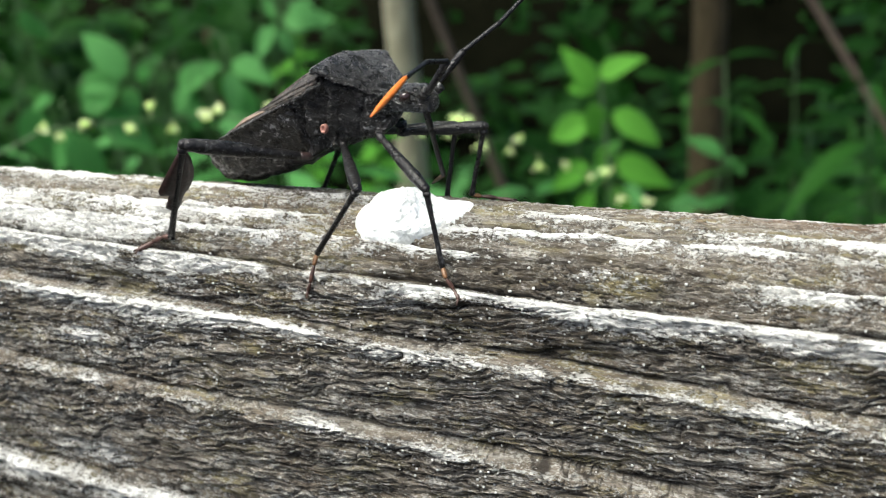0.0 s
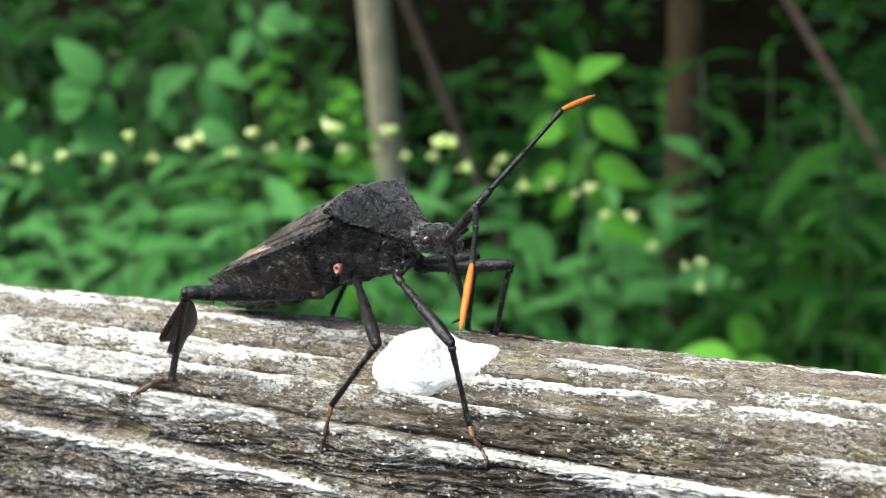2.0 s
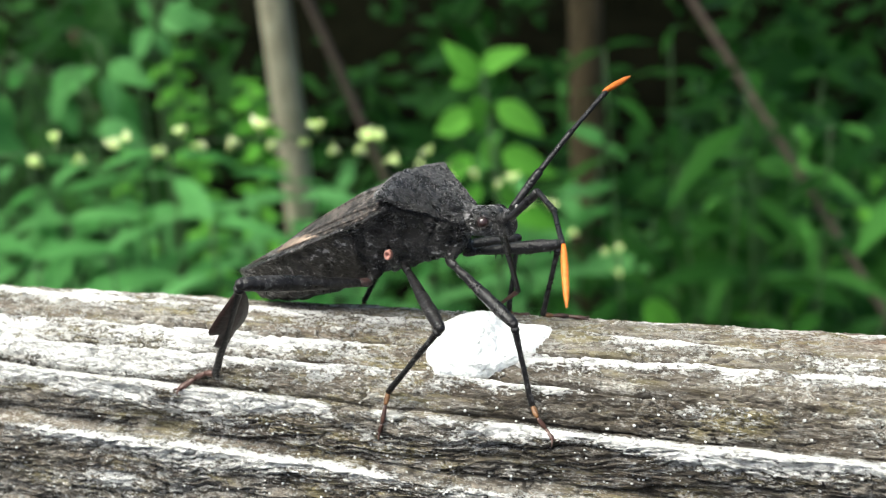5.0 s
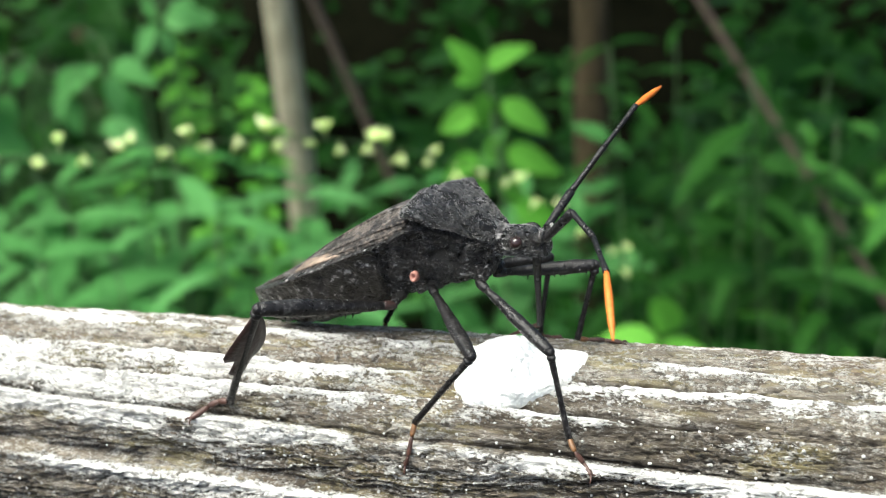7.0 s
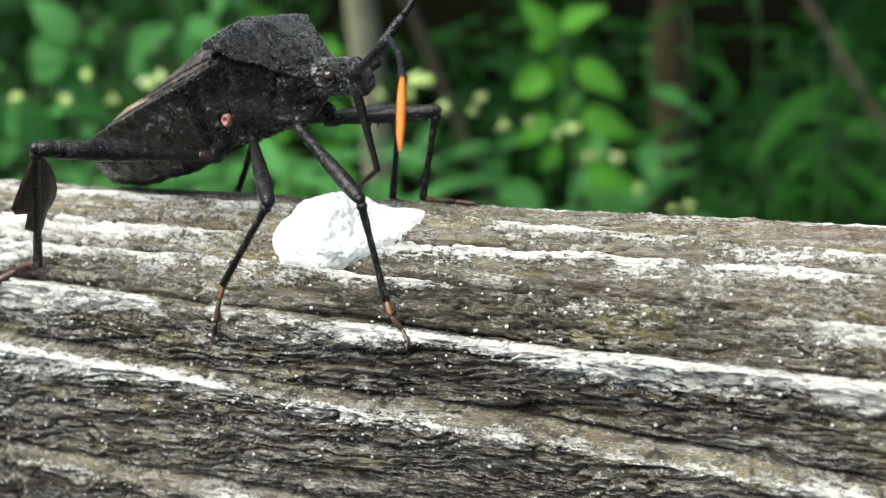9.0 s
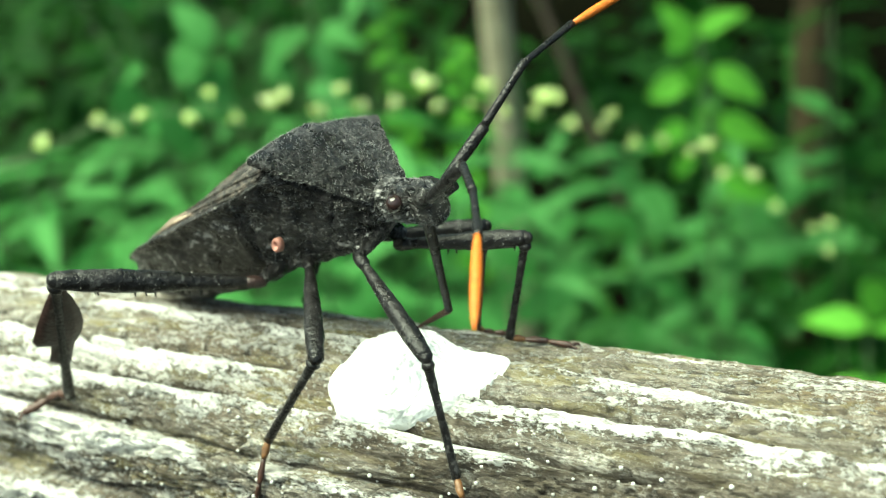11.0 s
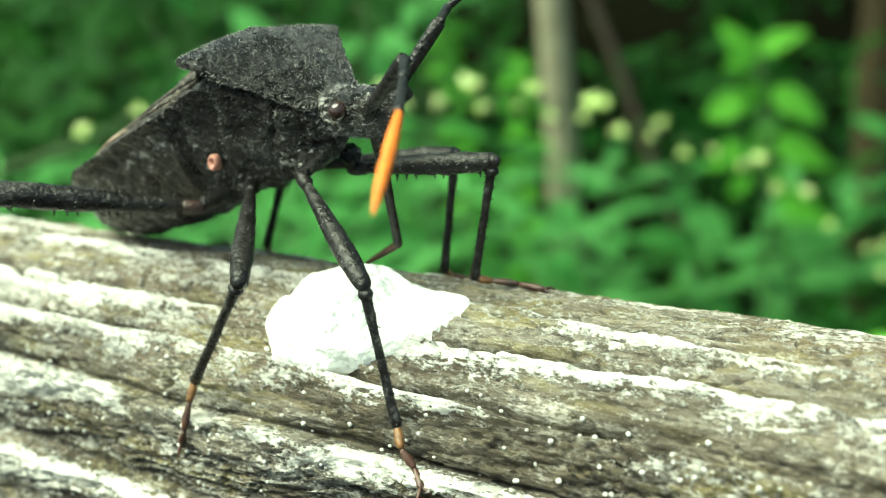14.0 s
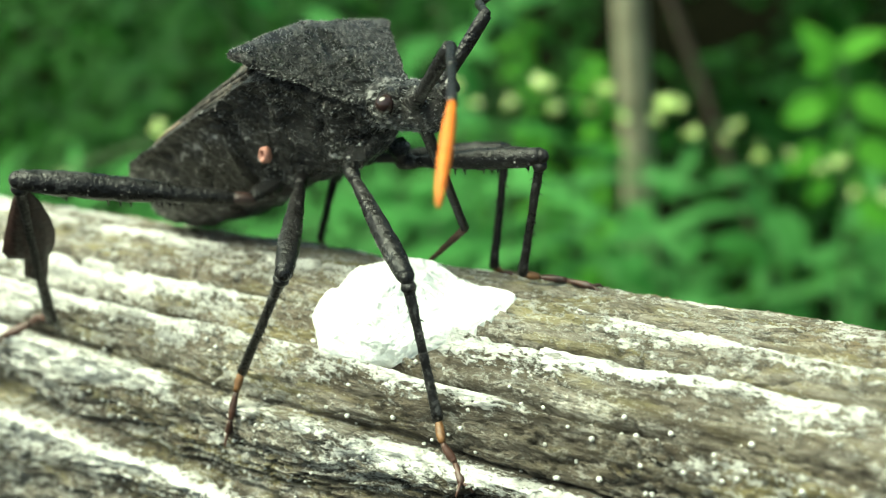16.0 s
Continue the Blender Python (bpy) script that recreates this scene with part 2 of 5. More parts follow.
def tube(bm, line, radii, sides=10, flat=1.0, rough=0.0, seed=0):
    """A round limb along a line; radii are spread evenly over it."""
    line = [Vector(p) for p in line]
    rnd = random.Random(seed)
    n, rings = len(line), []
    side = None
    for i, p in enumerate(line):
        d = (line[min(i + 1, n - 1)] - line[max(i - 1, 0)]).normalized()
        if side is None:
            side = d.cross(Vector((0.31, 0.2, 0.93)))
        side = (side - d * side.dot(d)).normalized()
        up = d.cross(side)
        r = float(np.interp(i / (n - 1), np.linspace(0, 1, len(radii)), radii))
        rings.append([p + (side * math.cos(a) + up * math.sin(a) * flat) * r * (1 + rough * rnd.uniform(-1, 1)) for a in (2 * math.pi * k / sides for k in range(sides))])
    ring_loft(bm, rings)


def ball(bm, c, r, u=14, v=9, squash=(1, 1, 1)):
    m = Matrix.Translation(c) @ Matrix.Diagonal((*squash, 1))
    bmesh.ops.create_uvsphere(bm, u_segments=u, v_segments=v, radius=r, matrix=m)


def value_noise(x, y, seed):
    """Smooth noise from -1 to 1 on arrays."""
    def corner(i, j):
        h = np.sin(i * 127.1 + j * 311.7 + seed * 74.7) * 43758.5453
        return (h - np.floor(h)) * 2 - 1
    i, j = np.floor(x), np.floor(y)
    f, g = x - i, y - j
    f, g = f * f * (3 - 2 * f), g * g * (3 - 2 * g)
    return (corner(i, j) * (1 - f) + corner(i + 1, j) * f) * (1 - g) + (corner(i, j + 1) * (1 - f) + corner(i + 1, j + 1) * f) * g


def layered(x, y, seed, octaves=4):
    return sum(value_noise(x * 2 ** k, y * 2 ** k, seed + k) * 0.55 ** k for k in range(octaves))


# ---- the rail: a weathered board on edge with a rounded, ridged top ----
SLOPE = 0.038
SECTION = [(-0.16, -2.6), (-0.15, -2), (-0.12, -1.4), (-0.1, -1.0), (-0.04, -0.5), (0.03, -0.1), (0.13, 0.1), (0.28, 0.26), (0.5, 0.37), (0.8, 0.41),
           (1.05, 0.37), (1.3, 0.25), (1.6, 0.04), (1.85, -0.3), (2.0, -1.0), (2.05, -2.0)]
curve = np.array([tuple(p) for p in bent([(y, z, 0) for y, z in SECTION], 40)])[:, :2]
along = np.r_[0, np.cumsum(np.hypot(*np.diff(curve, axis=0).T))]
along = along[curve[:, 1].argmax()] - along  # 0 on the crest, growing down the near face
norms = np.gradient(curve, axis=0)
norms = np.stack([-norms[:, 1], norms[:, 0]], 1) / np.hypot(*norms.T)[:, None]


def on_section(s):
    """Place and outward normal (y, z) at a distance down the near face from the crest."""
    s = np.asarray(s, float)
    y, z, ny, nz = (np.interp(-s, -along, c) for c in (curve[:, 0], curve[:, 1], norms[:, 0], norms[:, 1]))
    return y, z, ny, nz


# each ridge by its slant along the board, its place down the near face, its height and how white its edge is coloured,
# for weathering and caught light
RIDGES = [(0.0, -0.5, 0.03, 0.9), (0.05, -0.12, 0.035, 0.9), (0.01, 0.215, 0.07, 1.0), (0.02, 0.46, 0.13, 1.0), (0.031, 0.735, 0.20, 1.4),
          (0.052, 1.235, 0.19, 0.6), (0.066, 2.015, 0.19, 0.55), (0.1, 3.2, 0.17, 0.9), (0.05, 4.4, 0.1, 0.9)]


def relief(x, s):
    """Height of the board's surface over its section, the white painted on ridges' upper edges, and the shade painted
    into cracks and grooves.
    """
    h, whitening, groove = np.zeros_like(x), np.zeros_like(x), np.zeros_like(x)
    lines = [a * np.clip(x, -6, 6) + b + 0.025 * layered(x * 0.6, x * 0 + k * 7.3, 3) for k, (a, b, *_) in enumerate(RIDGES)]
    for k in range(len(RIDGES) - 1):
        top, low = lines[k], lines[k + 1]
        f = np.clip((s - top) / np.maximum(low - top, 0.03), 0, 1)
        inside = (s >= top) & (s < low)
        depth = RIDGES[k][2] * (0.85 + 0.35 * value_noise(x * 0.6, x * 0 + k, 11))
        rise = np.clip((s - top) / (0.015 + 0.2 * depth), 0, 1)
        h = np.where(inside, depth * (rise * (1 - f) ** 1.2 - 0.8), h)
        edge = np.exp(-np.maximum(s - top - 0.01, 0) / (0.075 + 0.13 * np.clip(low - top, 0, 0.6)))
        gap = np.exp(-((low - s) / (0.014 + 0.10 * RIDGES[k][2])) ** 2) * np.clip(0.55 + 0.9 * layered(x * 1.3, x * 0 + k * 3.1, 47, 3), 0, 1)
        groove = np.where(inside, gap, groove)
        # upper edges whitened in colour: lichen bleach and top light together
        whitening = np.where(inside, edge * rise * RIDGES[k][3] * (0.9 + 0.65 * layered(x * 1.7, s * 5, 23)), whitening)
    # the crest is whitened along its length too
    whitening = whitening + 0.17 * np.exp(-((s + 0.05) / 0.32) ** 2) * (0.8 + 0.7 * layered(x * 1.2, s * 5, 37))
    whitening = whitening + 0.38 * np.clip((-x - 0.3) / 2, 0, 1) * np.clip(0.4 + s / 0.6, 0.4, 1) * (0.6 + 0.9 * layered(x * 0.9, s * 3, 29))
    # scaly plates: overlapping shingles of split grain, each ending in a short dark crack
    slant = s + 0.03 * x
    # the groove above each ridge is sunk, and its shade goes into the colour
    h, crease_shade = h - 0.035 * groove, groove
    worn = np.clip(0.7 + s / 0.8, 0.65, 1)
    for pitch, deep, seed in ((0.075, 0.030, 41), (0.043, 0.016, 67)):
        phase = slant / pitch + 1.3 * layered(x * 2.4, slant * 3.2, seed, 4)
        saw = phase - np.floor(phase)
        cut = np.clip(0.5 + 1.5 * layered(x * 5.0 + 3.7 * np.floor(phase), slant * 4, seed + 5, 3), 0, 1)
        h = h - 1.25 * deep * worn * cut * (saw - 0.4)
        crease_shade = np.maximum(crease_shade, cut * np.clip((saw - 0.72) / 0.2, 0, 1))
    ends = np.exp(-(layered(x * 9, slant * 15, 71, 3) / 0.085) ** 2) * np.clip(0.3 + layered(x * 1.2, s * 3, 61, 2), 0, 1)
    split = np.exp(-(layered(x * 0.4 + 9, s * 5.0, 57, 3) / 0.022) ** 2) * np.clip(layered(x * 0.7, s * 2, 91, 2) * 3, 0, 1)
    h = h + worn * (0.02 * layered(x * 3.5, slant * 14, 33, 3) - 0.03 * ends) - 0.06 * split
    return h, np.clip(whitening, 0, 1), np.clip(crease_shade + 0.85 * ends + split, 0, 1)


def surface(x, s, lift=0.0):
    x, s = np.atleast_1d(np.asarray(x, float)), np.atleast_1d(np.asarray(s, float))
    y, z, ny, nz = on_section(s)
    h = relief(x, s)[0]
    return np.stack([x, y + ny * (h + lift), z + SLOPE * x + nz * (h + lift)], 1)


def smooth_surface(x, s, lift=0.0):
    x, s = np.atleast_1d(np.asarray(x, float)), np.atleast_1d(np.asarray(s, float))
    y, z, ny, nz = on_section(s)
    return np.stack([x, y + ny * lift, z + SLOPE * x + nz * lift], 1)


def grid_mesh(name, verts, cols, mat, closed=False):
    rows = len(verts) // cols
    k = np.arange(rows * cols).reshape(rows, cols)
    if closed:
        k = np.concatenate([k, k[:, :1]], 1)
    faces = np.stack([k[:-1, :-1], k[:-1, 1:], k[1:, 1:], k[1:, :-1]], -1).reshape(-1, 4)
    me = bpy.data.meshes.new(name)
    me.from_pydata((verts * CM).tolist(), [], faces.tolist())
    me.polygons.foreach_set("use_smooth", np.ones(len(faces), bool))
    me.materials.append(mat)
    return me


def build_rail():
    xs = np.r_[np.linspace(-70, -9, 40), np.linspace(-8.8, -4.6, 50), np.arange(-4.5, 4.9, 0.0135), np.linspace(5.1, 9, 50), np.linspace(9.3, 70, 40)]
    ss = np.r_[np.linspace(-2.7, -1.1, 14), np.arange(-1.05, 2.9, 0.0082), np.linspace(2.92, 3.65, 24)]
    X, Sg = np.meshgrid(xs, ss, indexing="ij")
    y, z, ny, nz = on_section(Sg)
    h, whitening, crease_shade = relief(X, Sg)
    V = np.stack([X, y + ny * h, z + SLOPE * X + nz * h], -1)
    low = np.stack([np.stack([xs, np.full_like(xs, b), SLOPE * xs + c], -1) for b, c in ((-0.15, -4), (-0.1, -8.6), (0.9, -8.9), (2.0, -8.6), (2.05, -4))], 1)
    V = np.concatenate([V, low], 1)
    whitening, crease_shade = (np.concatenate([a, np.zeros((len(xs), 5))], 1) for a in (whitening, crease_shade))
    me = grid_mesh("rail", V.reshape(-1, 3), V.shape[1], WOOD, closed=True)
    stain = np.clip((X - 1.9) / 0.9, 0, 1) * np.exp(-((Sg + 0.30) / 0.17) ** 2) * np.clip(0.7 + 0.8 * layered(X * 1.5, Sg * 6, 83), 0, 1)
    stain = np.concatenate([stain, np.zeros((len(xs), 5))], 1)
    # a dark stain, deepened in colour to carry the camera's own shade
    stain_shade = np.clip(1.25 - ((X - 1.8) / 1.3) ** 2, 0, 1) * np.clip(1.2 - ((Sg - 0.68) / 0.56) ** 2, 0, 1) * np.clip(0.75 + 0.9 * layered(X * 1.3, Sg * 4.5, 19), 0, 1)
    stain_shade = np.concatenate([stain_shade, np.zeros((len(xs), 5))], 1)
    me.attributes.new("stain_shade", "FLOAT", "POINT").data.foreach_set("value", stain_shade.ravel())
    me.attributes.new("stain", "FLOAT", "POINT").data.foreach_set("value", stain.ravel())
    me.attributes.new("whitening", "FLOAT", "POINT").data.foreach_set("value", whitening.ravel())
    me.attributes.new("crack", "FLOAT", "POINT").data.foreach_set("value", crease_shade.ravel())
    rail = new("rail", me)
    tagged(rail, "weathered grey wooden rail with lichen-whitened ridges and cracks", "rail", kind="structure")
    return rail


build_rail()


def build_spores():
    """Pale dots scattered over the near face."""
    rnd = random.Random(5)
    bm = bmesh.new()
    for k in range(1500):
        x, s = rnd.uniform(-3.6, 4.2), 0.4 + 2.0 * rnd.random() ** 1.2
        if value_noise(np.array([x * 0.9]), np.array([s * 2.2]), 77)[0] < rnd.uniform(-0.9, 0.5):
            continue
        r = rnd.uniform(0.006, 0.0135)
        c = surface(x, s, r * 0.3)[0]
        bmesh.ops.create_icosphere(bm, subdivisions=1, radius=r, matrix=Matrix.Translation(c))
    return part("spores", bm, SPORE, None)


tagged(build_spores(), "tiny pale round fungus dots on the weathered rail", "fungus", kind="stuff")


def build_dropping():
    """A chalky splat that lies over the crest, domed in the middle, thin at its tip."""
    rim = [(0, 0.43), (12, 0.455), (18, 0.48), (24, 0.50), (31, 0.44), (40, 0.37), (54, 0.31), (75, 0.30), (100, 0.32), (125, 0.33), (150, 0.35), (180, 0.36), (205, 0.43), (230, 0.46), (255, 0.38), (280, 0.34), (305, 0.31), (330, 0.33), (348, 0.38), (360, 0.43)]
    n, rings = 96, 26
    a = np.linspace(0, 2 * np.pi, n, endpoint=False)
    R = np.interp(np.degrees(a), [p[0] for p in rim], [p[1] for p in rim]) * (1 + 0.035 * layered(np.cos(a) * 4, np.sin(a) * 4, 8))
    rows = []
    for k in range(rings + 1):
        f = max(1 - k / rings, 0.002)
        x, s = 0.585 + R * f * np.cos(a), 0.14 - R * f * np.sin(a) * 0.92
        dome = 0.15 * np.clip(1 - f ** 2.2, 0, 1) ** 0.8 * np.clip(1.1 - 1.0 * np.clip(x - 0.5, 0, 1) / 0.42, 0.12, 1)
        lump = (0.05 * layered(x * 5, s * 5, 15) - 0.018 * np.exp(-(layered(x * 9, s * 9, 16, 2) / 0.10) ** 2)) * min(1, 3 * (1 - f))
        lift = dome + lump + (0.022 if k else -0.03)
        rows.append(smooth_surface(x, s, 0) + (surface(x, s) - smooth_surface(x, s)) * (0.5 * f) + (smooth_surface(x, s, 1) - smooth_surface(x, s)) * lift[:, None])
    me = grid_mesh("bird_dropping", np.concatenate(rows), n, CHALK, closed=True)
    return tagged(new("bird_dropping", me), "chalky white domed bird dropping dried onto the rail", "dropping")


build_dropping()


# ---- the bug ----
HEAD_TURN = radians(14)


def body(s, lat, z):
    """Body space: along the body, towards its near flank, up."""
    c, k = math.cos(HEAD_TURN), math.sin(HEAD_TURN)
    return Vector((s * c - lat * k, 0.97 - s * k - lat * c, z + 0.10 * lat))


bug = empty("leaf_footed_bug", 0, 0, 0, "black leaf-footed bug with orange antenna tips standing on the rail", "insect")


def grit(v, seams, s, z):
    """Uneven relief of the shell: broad dents, wrinkles, grains and the seams between its plates."""
    wrinkle = 1 - abs(noise.noise(Vector((v.x * 6, v.y * 6, v.z * 11)) + Vector((3.1, 0, 0)))) * 2.2
    h = 0.020 * noise.fractal(v * 6, 0.7, 2.1, 3) + 0.018 * wrinkle + 0.008 * noise.noise(v * 30) + 0.005 * noise.noise(v * 55)
    for at, slant, deep in seams:
        d = s - at - slant * (z - 1.0) + 0.012 * noise.noise(v * 9)
        h -= deep * math.exp(-(d / 0.014) ** 2) - deep * 0.5 * math.exp(-((d - 0.05) / 0.04) ** 2)
    return h


def shell(rows, profile, name, mat, label="", seams=(), rough=1.0):
    """Loft of half-profiles mirrored over the body's middle: rows of s, width, edge, top, bottom."""
    bm = bmesh.new()
    line = bent([(r[0], r[1], r[2]) for r in rows], 18)
    extra = bent([(r[3], r[4], 0) for r in rows], 18)
    rings = []
    for p, q in zip(line, extra):
        half = [(v.x, v.y) for v in bent([(w, z, 0) for w, z in profile(p.y, p.z, q.x, q.y)], 8)]
        ring = [(w, z) for w, z in half] + [(-w, z) for w, z in half[::-1] if abs(w) > 1e-6]
        centre = body(p.x, 0, (q.x + p.z) / 2)
        rings.append([v + (v - centre).normalized() * rough * grit(v, seams, p.x, z) for v, z in ((body(p.x, w, z), z) for w, z in ring)])
    m = min(len(r) for r in rings)
    ring_loft(bm, [r[:m] for r in rings])
    bmesh.ops.recalc_face_normals(bm, faces=bm.faces)
    return part(name, bm, mat, bug, label)


def flank(w, edge, top, low):
    return [(0.004, top), (w * 0.5, top - (top - edge) * 0.25), (w * 0.93, edge + 0.01), (w, edge - 0.012), (w * 0.90, edge - 0.05), (w * 0.80, edge * 0.72 + low * 0.28),
            (w * 0.66, edge * 0.42 + low * 0.58), (w * 0.42, edge * 0.12 + low * 0.88), (w * 0.18, low + 0.01), (0.004, low)]


def belly(w, edge, top, low):
    return [(0.004, top), (w * 0.5, top - (top - edge) * 0.25), (w * 0.93, edge + 0.01), (w, edge - 0.012), (w * 0.93, edge - 0.04), (w * 0.86, edge * 0.75 + low * 0.25),
            (w * 0.76, edge * 0.45 + low * 0.55), (w * 0.56, edge * 0.18 + low * 0.82), (w * 0.28, edge * 0.03 + low * 0.97), (0.004, low)]


def plate(w, edge, top, low):
    return [(0.004, top), (w * 0.35, top - (top - edge) * 0.08), (w * 0.7, top - (top - edge) * 0.4), (w * 0.95, edge + 0.018), (w, edge), (w * 0.96, edge - 0.022), (w * 0.6, edge - 0.03), (0.004, edge - 0.03)]


def build_trunk():
    shell([(0.47, 0.15, 1.27, 1.33, 1.14), (0.36, 0.20, 1.30, 1.37, 1.00), (0.2, 0.27, 1.36, 1.42, 0.92), (0.0, 0.34, 1.36, 1.43, 0.84), (-0.2, 0.37, 1.25, 1.38, 0.76), (-0.36, 0.395, 1.165, 1.28, 0.68)],
          flank, "thorax", BLACK, "", [(0.17, 0.55, 0.024), (-0.07, 0.35, 0.020), (-0.25, 0.25, 0.022)])
    shell([(-0.3, 0.385, 1.195, 1.33, 0.70), (-0.55, 0.42, 1.06, 1.18, 0.55), (-0.8, 0.44, 0.92, 1.00, 0.43), (-1.05, 0.435, 0.785, 0.82, 0.335), (-1.25, 0.375, 0.67, 0.685, 0.29), (-1.45, 0.235, 0.56, 0.565, 0.31), (-1.62, 0.045, 0.46, 0.465, 0.40)],
          belly, "abdomen", BELLY, "smoother dark segmented abdomen", [(-0.5, 0.15, 0.014), (-0.72, 0.12, 0.014), (-0.94, 0.1, 0.014), (-1.14, 0.08, 0.014), (-1.34, 0.05, 0.012)], 0.8)
    shell([(0.5, 0.13, 1.315, 1.345, 0), (0.44, 0.165, 1.33, 1.37, 0), (0.3, 0.26, 1.39, 1.45, 0), (0.15, 0.36, 1.455, 1.52, 0), (0.06, 0.425, 1.495, 1.545, 0), (0.0, 0.415, 1.49, 1.55, 0), (-0.07, 0.33, 1.46, 1.53, 0), (-0.13, 0.24, 1.44, 1.49, 0)],
          plate, "pronotum", GREY, "granular grey-black shield with angular shoulders")
    # the wings lie flat over the back and cross at their tips
    for side in (1, -1):
        bm = bmesh.new()
        rows = [(-0.07, 0.06, 0.34, 1.485, 1.335), (-0.3, 0.02, 0.372, 1.39, 1.208), (-0.6, -0.01, 0.392, 1.195, 1.052), (-0.85, -0.03, 0.38, 1.02, 0.915), (-1.1, -0.04, 0.32, 0.82, 0.785), (-1.35, -0.03, 0.19, 0.64, 0.635), (-1.56, 0.0, 0.03, 0.50, 0.50)]
        grid = []
        for p, q in zip(bent([r[:3] for r in rows], 4), bent([(r[3], r[4], 0) for r in rows], 4)):
            top = [body(p.x, side * (p.y + (p.z - p.y) * f), q.x + (q.y - q.x) * f ** 1.5 + (0.004 if side > 0 else 0)) for f in (0, 0.25, 0.5, 0.75, 0.93, 1)]
            grid.append(top + [v - Vector((0, 0, 0.014)) for v in top[::-1]])
        ring_loft(bm, grid)
        bmesh.ops.recalc_face_normals(bm, faces=bm.faces)
        wing = part("wing", bm, WING, bug, "leathery dark brown folded wing")
        for k, last in ((1, 17), (3, 21), (4, 23)):
            bm = bmesh.new()
            tube(bm, [(g[k] + Vector((0, 0, 0.002))) for g in grid[:last]], [0.013, 0.011, 0.008, 0.003], 7, rough=0.15, seed=k)
            part("vein", bm, WING, wing, "raised wing vein")
        bm = bmesh.new()
        a = [body(s, side * w, z) for s, w, z in ((-0.56, 0.391, 1.076), (-0.76, 0.390, 0.972), (-0.98, 0.352, 0.850), (-0.90, 0.295, 0.937), (-0.70, 0.325, 1.036))]
        lo = [bm.verts.new(v) for v in a]
        hi = [bm.verts.new(v + Vector((0, 0, 0.012))) for v in a]
        bm.faces.new(hi)
        bm.faces.new(lo[::-1])
        for i in range(5):
            bm.faces.new((lo[i], lo[(i + 1) % 5], hi[(i + 1) % 5], hi[i]))
        bmesh.ops.recalc_face_normals(bm, faces=bm.faces)
        part("wing_patch", bm, TAN, wing, "pale tan patch")
    for side in (1, -1):
        bm = bmesh.new()
        c = body(-0.01, side * 0.318, 1.015)
        d = (body(0, side, 0.1) - body(0, 0, 0)).normalized()
        m = Matrix.Translation(c) @ d.to_track_quat("Z", "Y").to_matrix().to_4x4()
        rim = [[m @ Vector((r * math.cos(a), 1.25 * r * math.sin(a), h)) for a in (2 * math.pi * k / 14 for k in range(14))] for r, h in ((0.031, -0.02), (0.030, 0.010), (0.023, 0.018), (0.013, 0.008), (0.006, -0.012))]
        ring_loft(bm, rim)
        part("scent_pore", bm, PINK, bug, "pink raised scent pore on the flank")


build_trunk()


def build_head():
    bm = bmesh.new()
    rings = []
    for s, w, h, z in ((0.42, 0.10, 0.10, 1.25), (0.52, 0.115, 0.105, 1.275), (0.6, 0.12, 0.11, 1.29), (0.68, 0.115, 0.11, 1.30), (0.74, 0.10, 0.105, 1.30), (0.79, 0.085, 0.095, 1.295), (0.825, 0.055, 0.06, 1.29), (0.84, 0.02, 0.02, 1.29)):
        rings.append([body(s, w * math.cos(a) * (1.0 if abs(math.cos(a)) < 0.9 else 1.04), z + h * math.sin(a)) for a in (2 * math.pi * k / 20 for k in range(20))])
    ring_loft(bm, rings)
    bmesh.ops.recalc_face_normals(bm, faces=bm.faces)
    head = part("head", bm, GREY, bug, "short grey-black hairy head")
    bm = bmesh.new()
    ring_loft(bm, [[body(s, w * math.cos(a), 1.28 + w * 0.93 * math.sin(a)) for a in (2 * math.pi * k / 24 for k in range(24))] for s, w in ((0.46, 0.09), (0.48, 0.110), (0.51, 0.116), (0.54, 0.110), (0.555, 0.09))])
    bmesh.ops.recalc_face_normals(bm, faces=bm.faces)
    part("collar", bm, DUSTED, head, "pale dusted collar behind the eyes")
    for side in (1, -1):
        bm = bmesh.new()
        ball(bm, (0, 0, 0), 0.041, 20, 14)
        eye = part("eye", bm, EYE, head, "glossy dark eye")
        eye.location = body(0.66, side * 0.138, 1.332) * CM
        if side > 0:
            cam.data.dof.focus_object = eye  # the lens stays focused on the near eye
        bm = bmesh.new()
        tube(bm, [body(0.655, side * 0.08, 1.335), body(0.658, side * 0.128, 1.336)], [0.062, 0.052], 14)
        part("eye_socket", bm, GREY, head)
        bm = bmesh.new()
        tube(bm, [body(0.765, side * 0.07, 1.35), body(0.82, side * 0.105, 1.395)], [0.042, 0.036], 12)
        part("antenna_base", bm, BLACK, head)


build_head()


